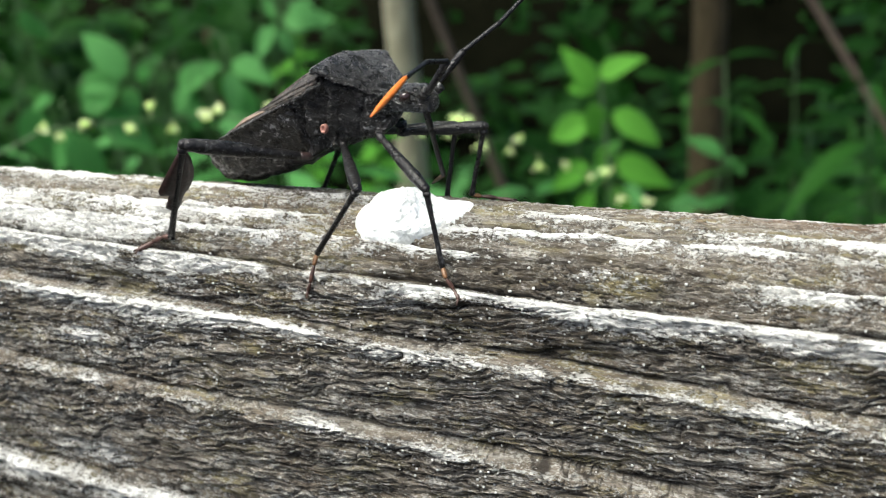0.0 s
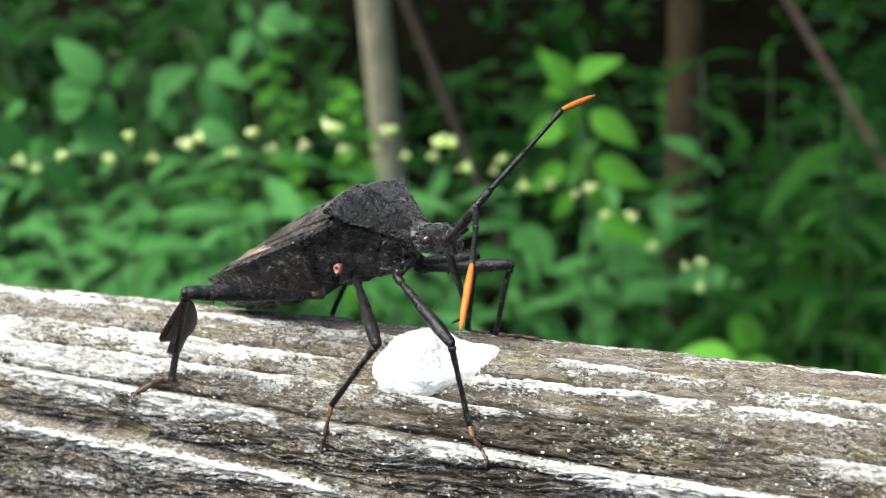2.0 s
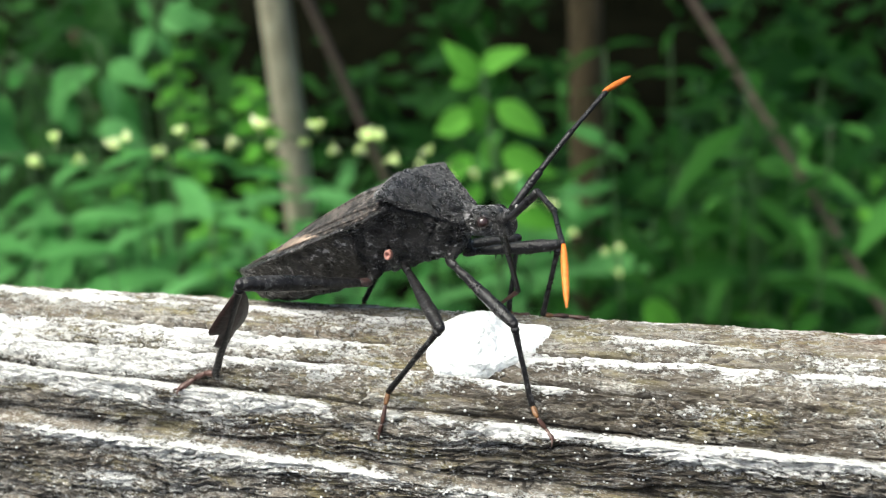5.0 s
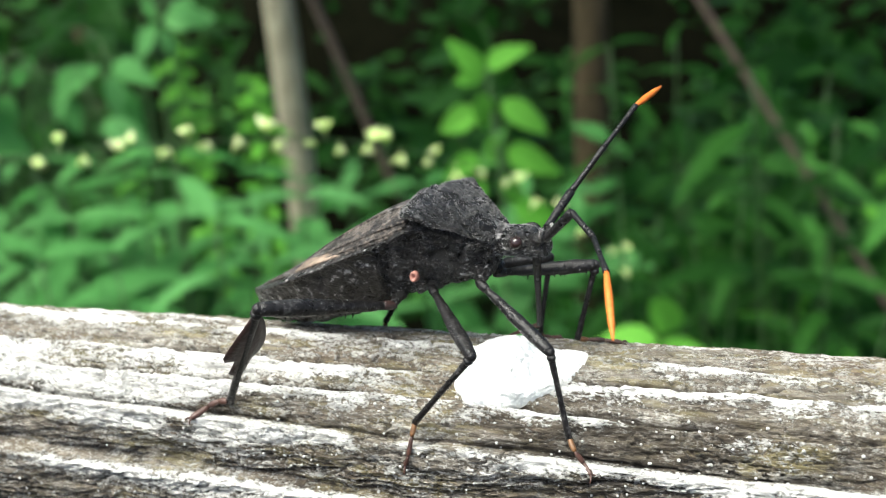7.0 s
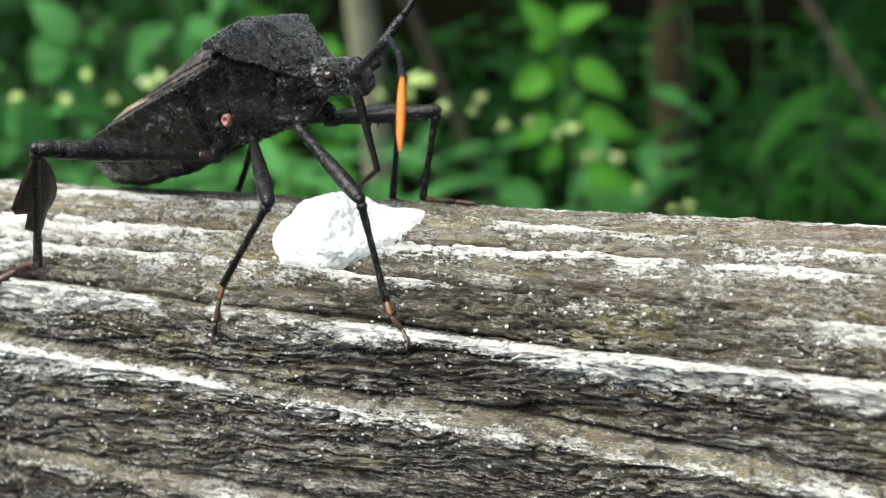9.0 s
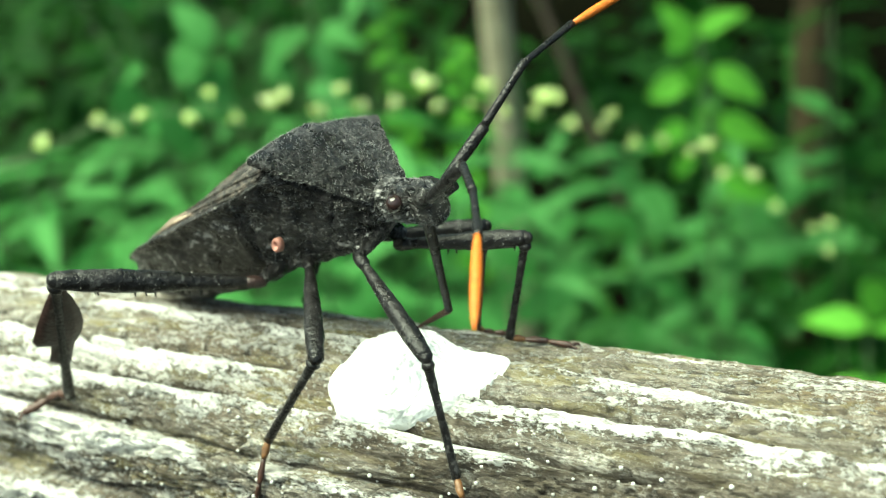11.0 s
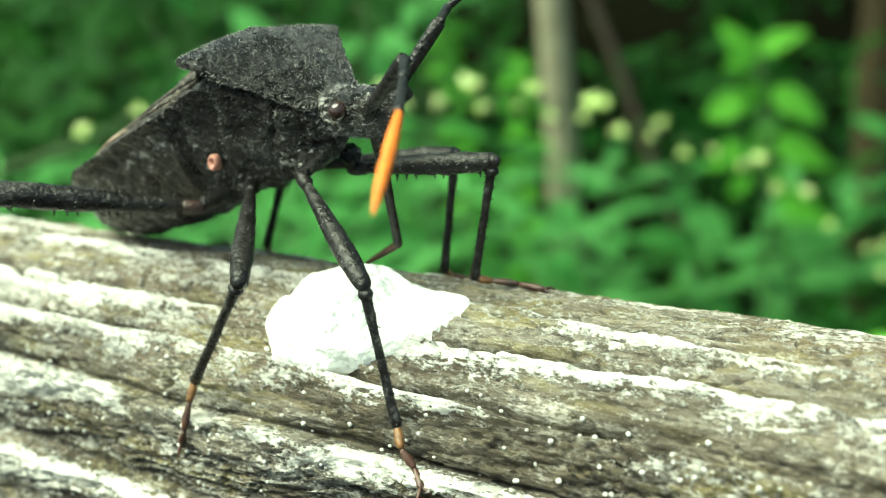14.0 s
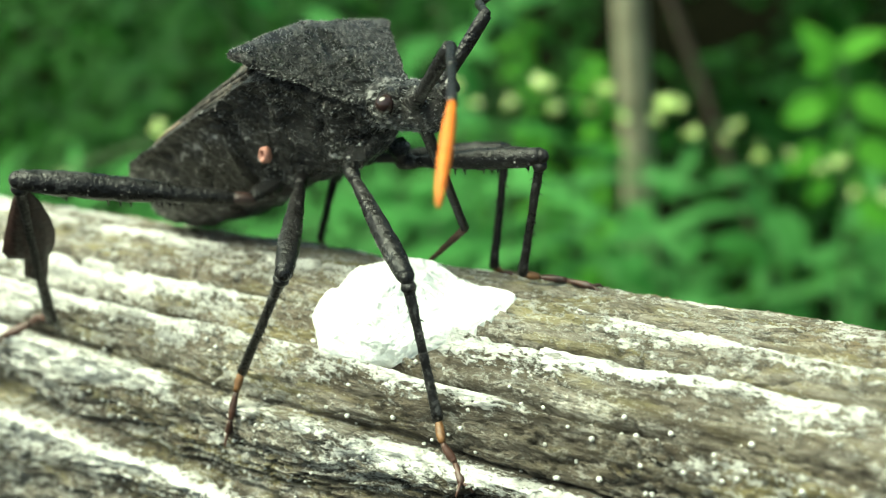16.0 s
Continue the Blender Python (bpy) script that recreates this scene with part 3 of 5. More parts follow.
def bristles():
    """Short pale bristles all over the shield, flanks and head."""
    rnd = random.Random(21)
    bm = bmesh.new()
    for ob, count in ((bpy.data.objects["pronotum"], 3400), (bpy.data.objects["thorax"], 2200), (bpy.data.objects["abdomen"], 500), (bpy.data.objects["head"], 1300), (bpy.data.objects["collar"], 260), *((o, 300 if o.name.startswith("wing") else 90) for o in bug.children if o.name.startswith(("femur", "wing")))):
        polys = list(ob.data.polygons)
        for p in rnd.choices(polys, [q.area for q in polys], k=count):
            vs = [ob.data.vertices[i].co / CM for i in p.vertices]
            w = [rnd.random() + 0.01 for _ in vs]
            c = sum((v * a for v, a in zip(vs, w)), Vector()) / sum(w)
            n = (p.normal * 0.8 + Vector((-0.5 + rnd.uniform(-0.6, 0.6), rnd.uniform(-0.6, 0.6), rnd.uniform(-0.6, 0.4)))).normalized()
            side = n.orthogonal().normalized() * 0.0017
            other = n.cross(side)
            l = rnd.uniform(0.006, 0.017)
            base = [bm.verts.new(c + side), bm.verts.new(c - side * 0.5 + other * 0.87), bm.verts.new(c - side * 0.5 - other * 0.87)]
            tip = bm.verts.new(c + n * l)
            for i in range(3):
                bm.faces.new((base[i], base[(i + 1) % 3], tip))
    tagged(part("bristles", bm, HAIR, bug, "short pale grey bristles", False), kind="stuff")



def segment(name, length, radii, mat, label=""):
    bm = bmesh.new()
    n = 14
    tube(bm, [(0, 0, length * k / n) for k in range(n + 1)], radii, 10, rough=0.03, seed=3)
    return part(name, bm, mat, bug, label)


NEAR_LENGTHS, FAR_LENGTHS, BEAK_LENGTHS = (0.30, 0.28, 0.38, 0.48), (0.33, 0.36, 0.42, 0.46), (0.62, 0.42)
SHAPES = ((0.026, 0.027, 0.030, 0.029), (0.021, 0.019, 0.019, 0.021), (0.017, 0.016, 0.017, 0.021), (0.014, 0.021, 0.023, 0.022, 0.018, 0.006))
near_segments = [segment("antenna_segment", l, r, ORANGE if k == 3 else LEG, "orange spindle-shaped antenna tip" if k == 3 else "") for k, (l, r) in enumerate(zip(NEAR_LENGTHS, SHAPES))]
far_segments = [segment("antenna_segment", l, r, ORANGE if k == 3 else LEG, "orange spindle-shaped antenna tip" if k == 3 else "") for k, (l, r) in enumerate(zip(FAR_LENGTHS, SHAPES))]
beak_segments = [segment("beak_segment", l, r, m, "slender jointed feeding beak") for l, r, m in zip(BEAK_LENGTHS, ((0.030, 0.024, 0.020, 0.020), (0.018, 0.014, 0.007)), (LEG, RUST))]


def spiny(bm, line, radius, count, size, below, seed):
    """Short spines along the lower side of a limb."""
    rnd = random.Random(seed)
    a, b = Vector(line[0]), Vector(line[-1])
    for k in range(count):
        p = a.lerp(b, 0.25 + 0.7 * (k + rnd.random() * 0.5) / count)
        d = (Vector(below) + Vector((rnd.uniform(-0.3, 0.3),) * 3)).normalized()
        q = p + d * (radius + size)
        tube(bm, [p + d * radius * 0.6, q], [size * 0.35, size * 0.06], 6)


def foot(line, stout):
    """Three joints and two claws."""
    line = [Vector(p) for p in line]
    pts = bent(line, 6)
    n = len(pts) - 1
    bm = bmesh.new()
    third = n // 3
    tube(bm, pts[:third + 1], [r * (1.4 if stout else 1) for r in (0.013, 0.017, 0.019, 0.014)], 9, rough=0.12, seed=4)
    ob = part("tarsus", bm, RUST if stout else STRAW, bug, "stout dark rusty foot with dark claws" if stout else "yellowish brown jointed foot with dark claws")
    for k in (1, 2):
        bm = bmesh.new()
        piece = pts[k * third:(k + 1) * third + 1] if k == 1 else pts[k * third:]
        tube(bm, piece, [r * (1.4 if stout else 1) for r in (0.010, 0.015, 0.018, 0.013)], 9, rough=0.12, seed=4 + k)
        part("tarsus_joint", bm, RUST, ob, "dark rusty foot joint")
    d = (pts[-1] - pts[-2]).normalized()
    side = d.cross(Vector((0, 0, 1))).normalized()
    for k in (1, -1):
        bm = bmesh.new()
        tube(bm, bent([pts[-1] - d * 0.01, pts[-1] + d * 0.025 + side * 0.022 * k + Vector((0, 0, 0.006)), pts[-1] + d * 0.035 + side * 0.036 * k - Vector((0, 0, 0.014))], 3), [0.009, 0.007, 0.002], 6)
        part("claw", bm, RUST, ob)


def leg(coxa, knee, heel, toes, thick, shin=0.02, spines=8, leaf=None):
    coxa, knee, heel = Vector(coxa), Vector(knee), Vector(heel)
    bm = bmesh.new()
    hip = coxa.lerp(knee, 0.07 if leaf else 0.10)
    mid = Vector((coxa.x + 0.03, 0.97 + (0.35 if leaf else 0.45) * (coxa.y - 0.97), coxa.z + (0.02 if leaf else 0.10)))
    tube(bm, bent([mid, mid.lerp(coxa, 0.6) + Vector((0, 0, 0.01)), coxa], 5), [0.04, 0.04, 0.036, 0.03, 0.026] if leaf else [r * (0.62 if coxa.y > 0.97 else 1) for r in (0.08, 0.072, 0.056, 0.041, 0.033)], 14, rough=0.12, seed=5)
    part("coxa", bm, BLACK, bug)
    bm = bmesh.new()
    tube(bm, [coxa.lerp(hip, f) for f in np.linspace(-0.3, 1.15, 7)], [0.024, 0.032, 0.034, 0.032, thick * 0.55], 12, rough=0.08, seed=9)
    part("trochanter", bm, REDDISH if leaf else LEG, bug, "dark reddish trochanter" if leaf else "")
    bm = bmesh.new()
    line = [hip.lerp(knee, f) for f in np.linspace(0, 1, 22)]
    tube(bm, line, [thick * 0.52, thick * 0.70, thick * 0.84, thick, thick * 1.06, thick * 1.02, thick * 0.80], 14, rough=0.07, seed=2)
    spiny(bm, line, thick * 0.94, spines, thick * 0.6, (0.1, 0.1, -1), 4)
    if leaf:
        spiny(bm, line, thick * 0.9, 14, thick * 0.42, (0.2, -0.5, 0.8), 14)
        spiny(bm, line, thick * 0.9, 12, thick * 0.42, (-0.1, -0.9, -0.3), 15)
    part("femur", bm, LEG, bug)
    bm = bmesh.new()
    ball(bm, knee, thick * 0.74, 12, 8)
    down = (heel - knee).normalized()
    tube(bm, [knee + down * thick * 0.5, knee + down * thick * 1.0, knee + down * thick * 1.5], [thick * 0.62, thick * 0.78, shin * 1.1], 12, rough=0.05, seed=8)
    rnd = random.Random(12)
    for _ in range(70):
        f = rnd.uniform(0.08, 1.0)
        p, a = knee.lerp(heel, f), rnd.uniform(0, 6.3)
        side = down.orthogonal().normalized()
        d = side * math.cos(a) + down.cross(side) * math.sin(a)
        tube(bm, [p + d * shin * 0.8, p + d * (shin + rnd.uniform(0.008, 0.02)) + down * 0.018], [0.0022, 0.0006], 4)
    shin_line = [knee.lerp(heel, f) for f in np.linspace(0, 1, 15)]
    tube(bm, shin_line, [shin * 1.25, shin, shin * 0.95, shin, shin * 1.2], 10, rough=0.08, seed=6)
    tibia = part("tibia", bm, LEG, bug)
    if leaf:
        out, inn = Vector(leaf[0]), Vector(leaf[1])
        bm = bmesh.new()
        fs = (0.03, 0.12, 0.22, 0.32, 0.40, 0.46, 0.50, 0.56, 0.62, 0.68, 0.77)
        wide = (0.08, 0.32, 0.55, 0.76, 0.90, 0.78, 0.36, 0.40, 0.46, 0.16, 0.05)
        slim = (0.20, 0.85, 1.25, 1.4, 1.25, 1.0, 0.75, 0.6, 0.5, 0.35, 0.1)
        thin = out.cross(heel - knee).normalized() * 0.012
        rings = []
        for f, w, v in zip(fs, wide, slim):
            p = knee.lerp(heel, f)
            rings.append([p + out * w, p + out * w * 0.5 + thin, p + inn * v * 0.5 + thin, p + inn * v, p + inn * v * 0.5 - thin, p + out * w * 0.5 - thin])
        ring_loft(bm, rings)
        bmesh.ops.recalc_face_normals(bm, faces=bm.faces)
        part("leaf_blade", bm, REDDISH, tibia, "flat notched leaf-like flange on the hind shin")
    foot([heel, *toes], bool(leaf))


def on_rail(x, s, lift=0.012):
    """A spot on the rail's relief, a little above it."""
    return tuple(float(v) for v in surface(x, s, lift)[0])


leg(body(0.40, 0.17, 1.0), (0.895, 0.285, 0.805), (1.025, 0.195, 0.24), [(1.075, 0.14, 0.18), on_rail(1.13, 0.80, 0.03), on_rail(1.19, 0.87)], 0.042, 0.0195)
leg(body(0.02, 0.16, 0.88), (0.44, 0.10, 0.83), (0.01, 0.18, 0.23), [(0.0, 0.13, 0.15), on_rail(-0.02, 0.86, 0.03), on_rail(-0.04, 0.93)], 0.044, 0.0205, 6)
leg(body(-0.20, 0.315, 0.752), (-0.90, -0.02, 1.10), on_rail(-1.36, 0.60, 0.05), [on_rail(-1.44, 0.60, 0.035), on_rail(-1.52, 0.64, 0.03), on_rail(-1.61, 0.74, 0.015)], 0.056, 0.026, 12, ((-0.15, -0.09, -0.05), (0.06, 0.05, -0.02)))
leg(body(0.34, -0.17, 0.93), (1.04, 1.14, 0.99), (0.925, 1.095, 0.425), [on_rail(0.99, -0.33, 0.035), on_rail(1.10, -0.38, 0.022), on_rail(1.22, -0.41, 0.016)], 0.046, 0.019, 10)
leg(body(0.02, -0.16, 0.88), (0.665, 1.475, 0.85), (0.60, 1.37, 0.27), [on_rail(0.64, -0.66, 0.03), on_rail(0.72, -0.72, 0.02)], 0.042, 0.019, 6)
leg(body(-0.22, -0.28, 0.80), (-0.42, 1.50, 0.55), (-0.66, 1.58, 0.12), [on_rail(-0.72, -0.98, 0.03), on_rail(-0.80, -1.03, 0.02)], 0.034, 0.02, 4)


bristles()


# ---- ground and undergrowth behind the rail ----
GROUND = -95.0


def build_ground():
    near = np.linspace(-400, 400, 90)
    far = np.r_[-60000, -8000, -1500]
    xs = np.r_[far, near, -far[::-1]]
    X, Y = np.meshgrid(xs, xs + 150, indexing="ij")
    Z = GROUND + 4 * layered(X / 60, Y / 60, 3) * (np.abs(X) < 420) * (np.abs(Y - 150) < 420)
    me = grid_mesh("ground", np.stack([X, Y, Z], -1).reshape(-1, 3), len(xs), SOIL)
    return tagged(new("ground", me), "woodland floor of soil and leaf litter, darkened as in shade", "ground", kind="structure")


build_ground()


def leaf_mesh(name, mat, width, fold=0.25, droop=0.35, steps=6, belly=0.42):
    """One leaf of unit length along +X, folded at its midrib and drooping."""
    bm = bmesh.new()
    rows = []
    for k in range(steps + 1):
        f = k / steps
        w = width * 0.5 * (math.sin(math.pi * f ** (math.log(0.5) / math.log(belly))) ** 0.85 if 0 < f < 1 else 0.02)
        z = -droop * f * f
        rows.append([bm.verts.new((f, -w, z + fold * w)), bm.verts.new((f, -w * 0.5, z + fold * w * 0.62)), bm.verts.new((f, 0, z)), bm.verts.new((f, w * 0.5, z + fold * w * 0.62)), bm.verts.new((f, w, z + fold * w))])
    for a, b in zip(rows, rows[1:]):
        for i in range(4):
            bm.faces.new((a[i], b[i], b[i + 1], a[i + 1]))
    me = bpy.data.meshes.new(name)
    for f in bm.faces:
        f.smooth = True
    bm.to_mesh(me)
    bm.free()
    me.materials.append(mat)
    return me


OVAL = {m: leaf_mesh("oval_leaf", m, 0.52) for m in (LEAF_BRIGHT, LEAF_MID, LEAF_SHADED, LEAF_FRESH)}
LANCE = {m: leaf_mesh("lance_leaf", m, 0.26, 0.3, 0.45) for m in (LEAF_BRIGHT, LEAF_MID, LEAF_SHADED, LEAF_FRESH)}


def put_leaf(plant, me, base, way, size, tilt, rnd, face=None):
    """A leaf from base along way (in the plant's space, centimetres)."""
    x = Vector(way).normalized()
    up = Vector((0, 0, 1)) + Vector((rnd.uniform(-1, 1), rnd.uniform(-1, 1) - 0.5, 0)) * tilt
    if face:
        up = Vector(face) + Vector((rnd.uniform(-1, 1), rnd.uniform(-1, 1), rnd.uniform(-1, 1))) * tilt
    y = up.cross(x).normalized()
    z = x.cross(y)
    ob = new("leaf", me)
    m = Matrix((x, y, z)).transposed().to_4x4()
    ob.parent = plant
    ob.matrix_local = Matrix.Translation(Vector(base) * CM) @ m @ Matrix.Scale(size * CM, 4)
    return ob


def herb(name, x, y, height, lean, me, pairs, size, mat_label, seed, bare=0.3, splay=0.2, category="plant", group=""):
    """A stem that rises from the ground with leaves in opposite pairs."""
    rnd = random.Random(seed)
    plant = empty(name, x, y, GROUND, mat_label, category, group)
    line = bent([(0, 0, -2), (lean[0] * 0.3, lean[1] * 0.3, height * 0.5), (lean[0], lean[1], height)], 6)
    bm = bmesh.new()
    tube(bm, line, [0.2, 0.17, 0.13, 0.07], 7)
    part("stem", bm, STEM, plant)
    turn = rnd.uniform(0, 6.3)
    for k in range(pairs):
        f = bare + (1 - bare) * k / max(pairs - 1, 1)
        p = line[min(int(f * (len(line) - 1)), len(line) - 1)].lerp(line[min(int(f * (len(line) - 1)) + 1, len(line) - 1)], f * (len(line) - 1) % 1)
        turn += 1.45
        for side in (0, math.pi):
            a = turn + side + rnd.uniform(-0.35, 0.35)
            l = size * rnd.uniform(0.7, 1.15) * (1 if k < pairs - 1 else 0.7)
            put_leaf(plant, me, p, (math.cos(a), math.sin(a), rnd.uniform(-0.35, 0.5) + splay), l, 0.25, rnd)
    return plant


def crown(tree, top, r, mat, seed, n):
    """Unseen limbs and a loose leafy top, added high up to shade the undergrowth."""
    rnd = np.random.RandomState(seed)
    tips = []
    for k in range(9):
        a, h = 2.4 * k + rnd.rand(), 0.72 + 0.3 * rnd.rand()
        start, reach = top * min(h, 1.0), rnd.uniform(90, 240)
        tip = start + Vector((math.cos(a) * reach, math.sin(a) * reach, rnd.uniform(20, 80)))
        bm = bmesh.new()
        tube(bm, bent([start, start.lerp(tip, 0.5) + Vector((0, 0, 12)), tip], 4), [r * 0.5, r * 0.3, 0.4], 7)
        part("limb", bm, mat, tree)
        tips += [start.lerp(tip, f) for f in (0.35, 0.6, 0.8, 1.0)]
    base = np.array(tips)[rnd.randint(len(tips), size=n)] + rnd.normal(0, 46, (n, 3)) * (1, 1, 0.6)
    a, e = rnd.uniform(0, 6.3, n), rnd.uniform(-0.7, 0.4, n)
    x = np.stack([np.cos(a) * np.cos(e), np.sin(a) * np.cos(e), np.sin(e)], 1)
    y = np.cross(np.stack([rnd.uniform(-.4, .4, n), rnd.uniform(-.4, .4, n), np.ones(n)], 1), x)
    size = rnd.uniform(14, 26, n)[:, None]
    V = np.stack([base, base + size * (x * 0.45 - y * 0.3), base + size * (x - np.array([0, 0, 0.25])), base + size * (x * 0.45 + y * 0.3)], 1).reshape(-1, 3)
    me = bpy.data.meshes.new("crown")
    me.from_pydata((V * CM).tolist(), [], np.arange(4 * n).reshape(n, 4).tolist())
    me.materials.append(LEAF_MID)
    ob = new("crown", me)
    ob.parent = tree
    return ob


def trunk(name, foot_at, top_at, r0, r1, mat, label, category="tree", wobble=1.0, seed=0):
    rnd = random.Random(seed)
    a, b = Vector(foot_at), Vector(top_at)
    tree = empty(name, a.x, a.y, a.z, label, category)
    line = [(b - a) * f + Vector((rnd.uniform(-1, 1), rnd.uniform(-1, 1), 0)) * wobble for f in np.linspace(0, 1, 9)]
    bm = bmesh.new()
    tube(bm, bent(line, 4), [r0 * 1.25, r0, (r0 + r1) / 2, r1], 16, rough=0.03, seed=seed)
    part("trunk" if category == "tree" else "stem", bm, mat, tree)
    # out of view overhead, added to cut the light on the undergrowth
    if category == "tree":
        crown(tree, (b - a), r1, mat, seed, 1500)
    return tree


# the undergrowth is planned at a small scale about the rail and then spread out to its true size
SPREAD, HUB = 2.3, Vector((3.0, -5.0, 4.0))


def spread(ob, k=SPREAD):
    ob.matrix_world = Matrix.Translation(HUB * CM) @ Matrix.Scale(k, 4) @ Matrix.Translation(-HUB * CM) @ ob.matrix_world


planned = set(scene.objects) - {bpy.data.objects["ground"]}
trunk("tree", (-130.0, 195.0, -96.0), (-131.0, 205.0, 200.0), 2.6, 3.1, BARK_DARK, "brown-barked tree trunk in deep shade", seed=6)


FLOOR = HUB.z + (GROUND - HUB.z) * SPREAD


# the bright-leaved plant with opposite leaves
def build_bright_plant():
    rnd = random.Random(4)
    o = Vector((-40.0, 172.0, FLOOR))
    plant = empty("leafy_herb", o.x, o.y, o.z, "bright green herb with broad opposite leaves", "plant", "herbs behind the rail")
    line = [Vector(p) - o for p in bent([(-40.0, 172.0, FLOOR - 2), (-40.5, 171.0, -150.0), (-41.5, 171.0, -80.0), (-43.6, 175.2, -66.0), (-45.5, 178.6, -57.0)], 6)]
    bm = bmesh.new()
    tube(bm, line, [0.55, 0.45, 0.35, 0.22], 7)
    part("stem", bm, STEM, plant)
    pointed = leaf_mesh("pointed_leaf", LEAF_BRIGHT, 0.47, 0.3, 0.3, 10, 0.36)
    # where each leaf springs from the stem, and how far it reaches along and up
    leaves = [(-45.9, 178.7, -58.3, -5.4, 5.8), (-46.1, 178.5, -58.7, -5.7, -0.6), (-45.6, 179.2, -56.9, 6.3, 4.3), (-45.7, 178.0, -60.2, 0.8, -7.1), (-46.5, 176.5, -63.8, -8.2, -4.3), (-43.0, 177.9, -62.6, 7.8, -4.2),
              (-43.7, 176.0, -67.0, 1.0, -5.6), (-41.8, 175.3, -70.1, 8.8, -3.4), (-46.3, 173.9, -70.7, -6.1, -4.5), (-42.3, 173.4, -74.2, 3.6, -6.1), (-44.9, 172.3, -75.1, -3.3, -4.8), (-39.9, 172.0, -78.6, 8.5, -2.4)]
    for x, y, z, dx, dz in leaves:
        put_leaf(plant, pointed, Vector((x, y - (3 if abs(dx) < 2 else 0), z)) - o, (dx, rnd.uniform(-2, 1), dz), math.hypot(dx, dz) * 1.08, 0.25, rnd, (0.15, -0.85, 0.6))
    planned.add(plant)


build_bright_plant()


def build_low_herb():
    """A slim herb close behind the rail with a few pale leaves at its top."""
    rnd = random.Random(6)
    at = Vector((-1.0, 44.0, GROUND))
    plant = empty("leafy_herb", at.x, at.y, at.z, "slim herb with a few pale green upright leaves", "plant", "herbs behind the rail")
    line = [Vector(p) - at for p in bent([(-1.0, 44.0, GROUND - 1), (-1.3, 43.5, -55), (-2.0, 43.0, -26.0)], 6)]
    bm = bmesh.new()
    tube(bm, line, [0.12, 0.1, 0.06], 7)
    part("stem", bm, STEM, plant)
    for p, way, size in (((-2.0, 43.0, -24.6), (0.3, -0.3, 1.3), 3.4), ((-2.0, 43.0, -25.0), (-1.4, -0.5, 0.5), 2.8), ((-2.0, 43.0, -25.2), (1.5, 0.2, 0.2), 2.4), ((-1.8, 43.2, -28.0), (-1.3, -0.6, -0.2), 3.0), ((-1.8, 43.2, -28.0), (1.4, -0.6, 0.1), 3.0)):
        put_leaf(plant, OVAL[LEAF_BRIGHT], Vector(p) - at, way, size, 0.5, rnd)


build_low_herb()


# the shrub with oval leaves on arching twigs
def build_shrub(x, y, seed, spread, top, leaves, size):
    rnd = random.Random(seed)
    shrub = empty("shrub", x, y, GROUND, "shrub with oval leaves in shade-darkened green on arching twigs", "shrub", "shrubs behind the rail")
    for k in range(leaves // 8):
        a = rnd.uniform(0, 6.3)
        r = spread * rnd.uniform(0.2, 1)
        h = top + rnd.uniform(-18, 4)
        tip = Vector((math.cos(a) * r, math.sin(a) * r, h))
        line = bent([(0, 0, -2), (tip.x * 0.25, tip.y * 0.25, h * 0.7), (tip.x * 0.6, tip.y * 0.6, h * 0.97), tip], 5)
        bm = bmesh.new()
        tube(bm, line, [0.22, 0.16, 0.11, 0.06], 6)
        part("twig", bm, STEM, shrub)
        for j in range(8):
            p = line[-1 - int(j * 0.9)]
            b = math.atan2(tip.y, tip.x) + (1.0 if j % 2 else -1.0) * rnd.uniform(0.5, 1.3)
            put_leaf(shrub, OVAL[LEAF_SHADED], p, (math.cos(b), math.sin(b), rnd.uniform(-0.3, 0.35)), size * rnd.uniform(0.7, 1.2), 0.35, rnd)


build_shrub(-95.0, 120.0, 23, 28, 62, 160, 6.5)
build_shrub(-84.0, 92.0, 27, 22, 62, 120, 5.5)


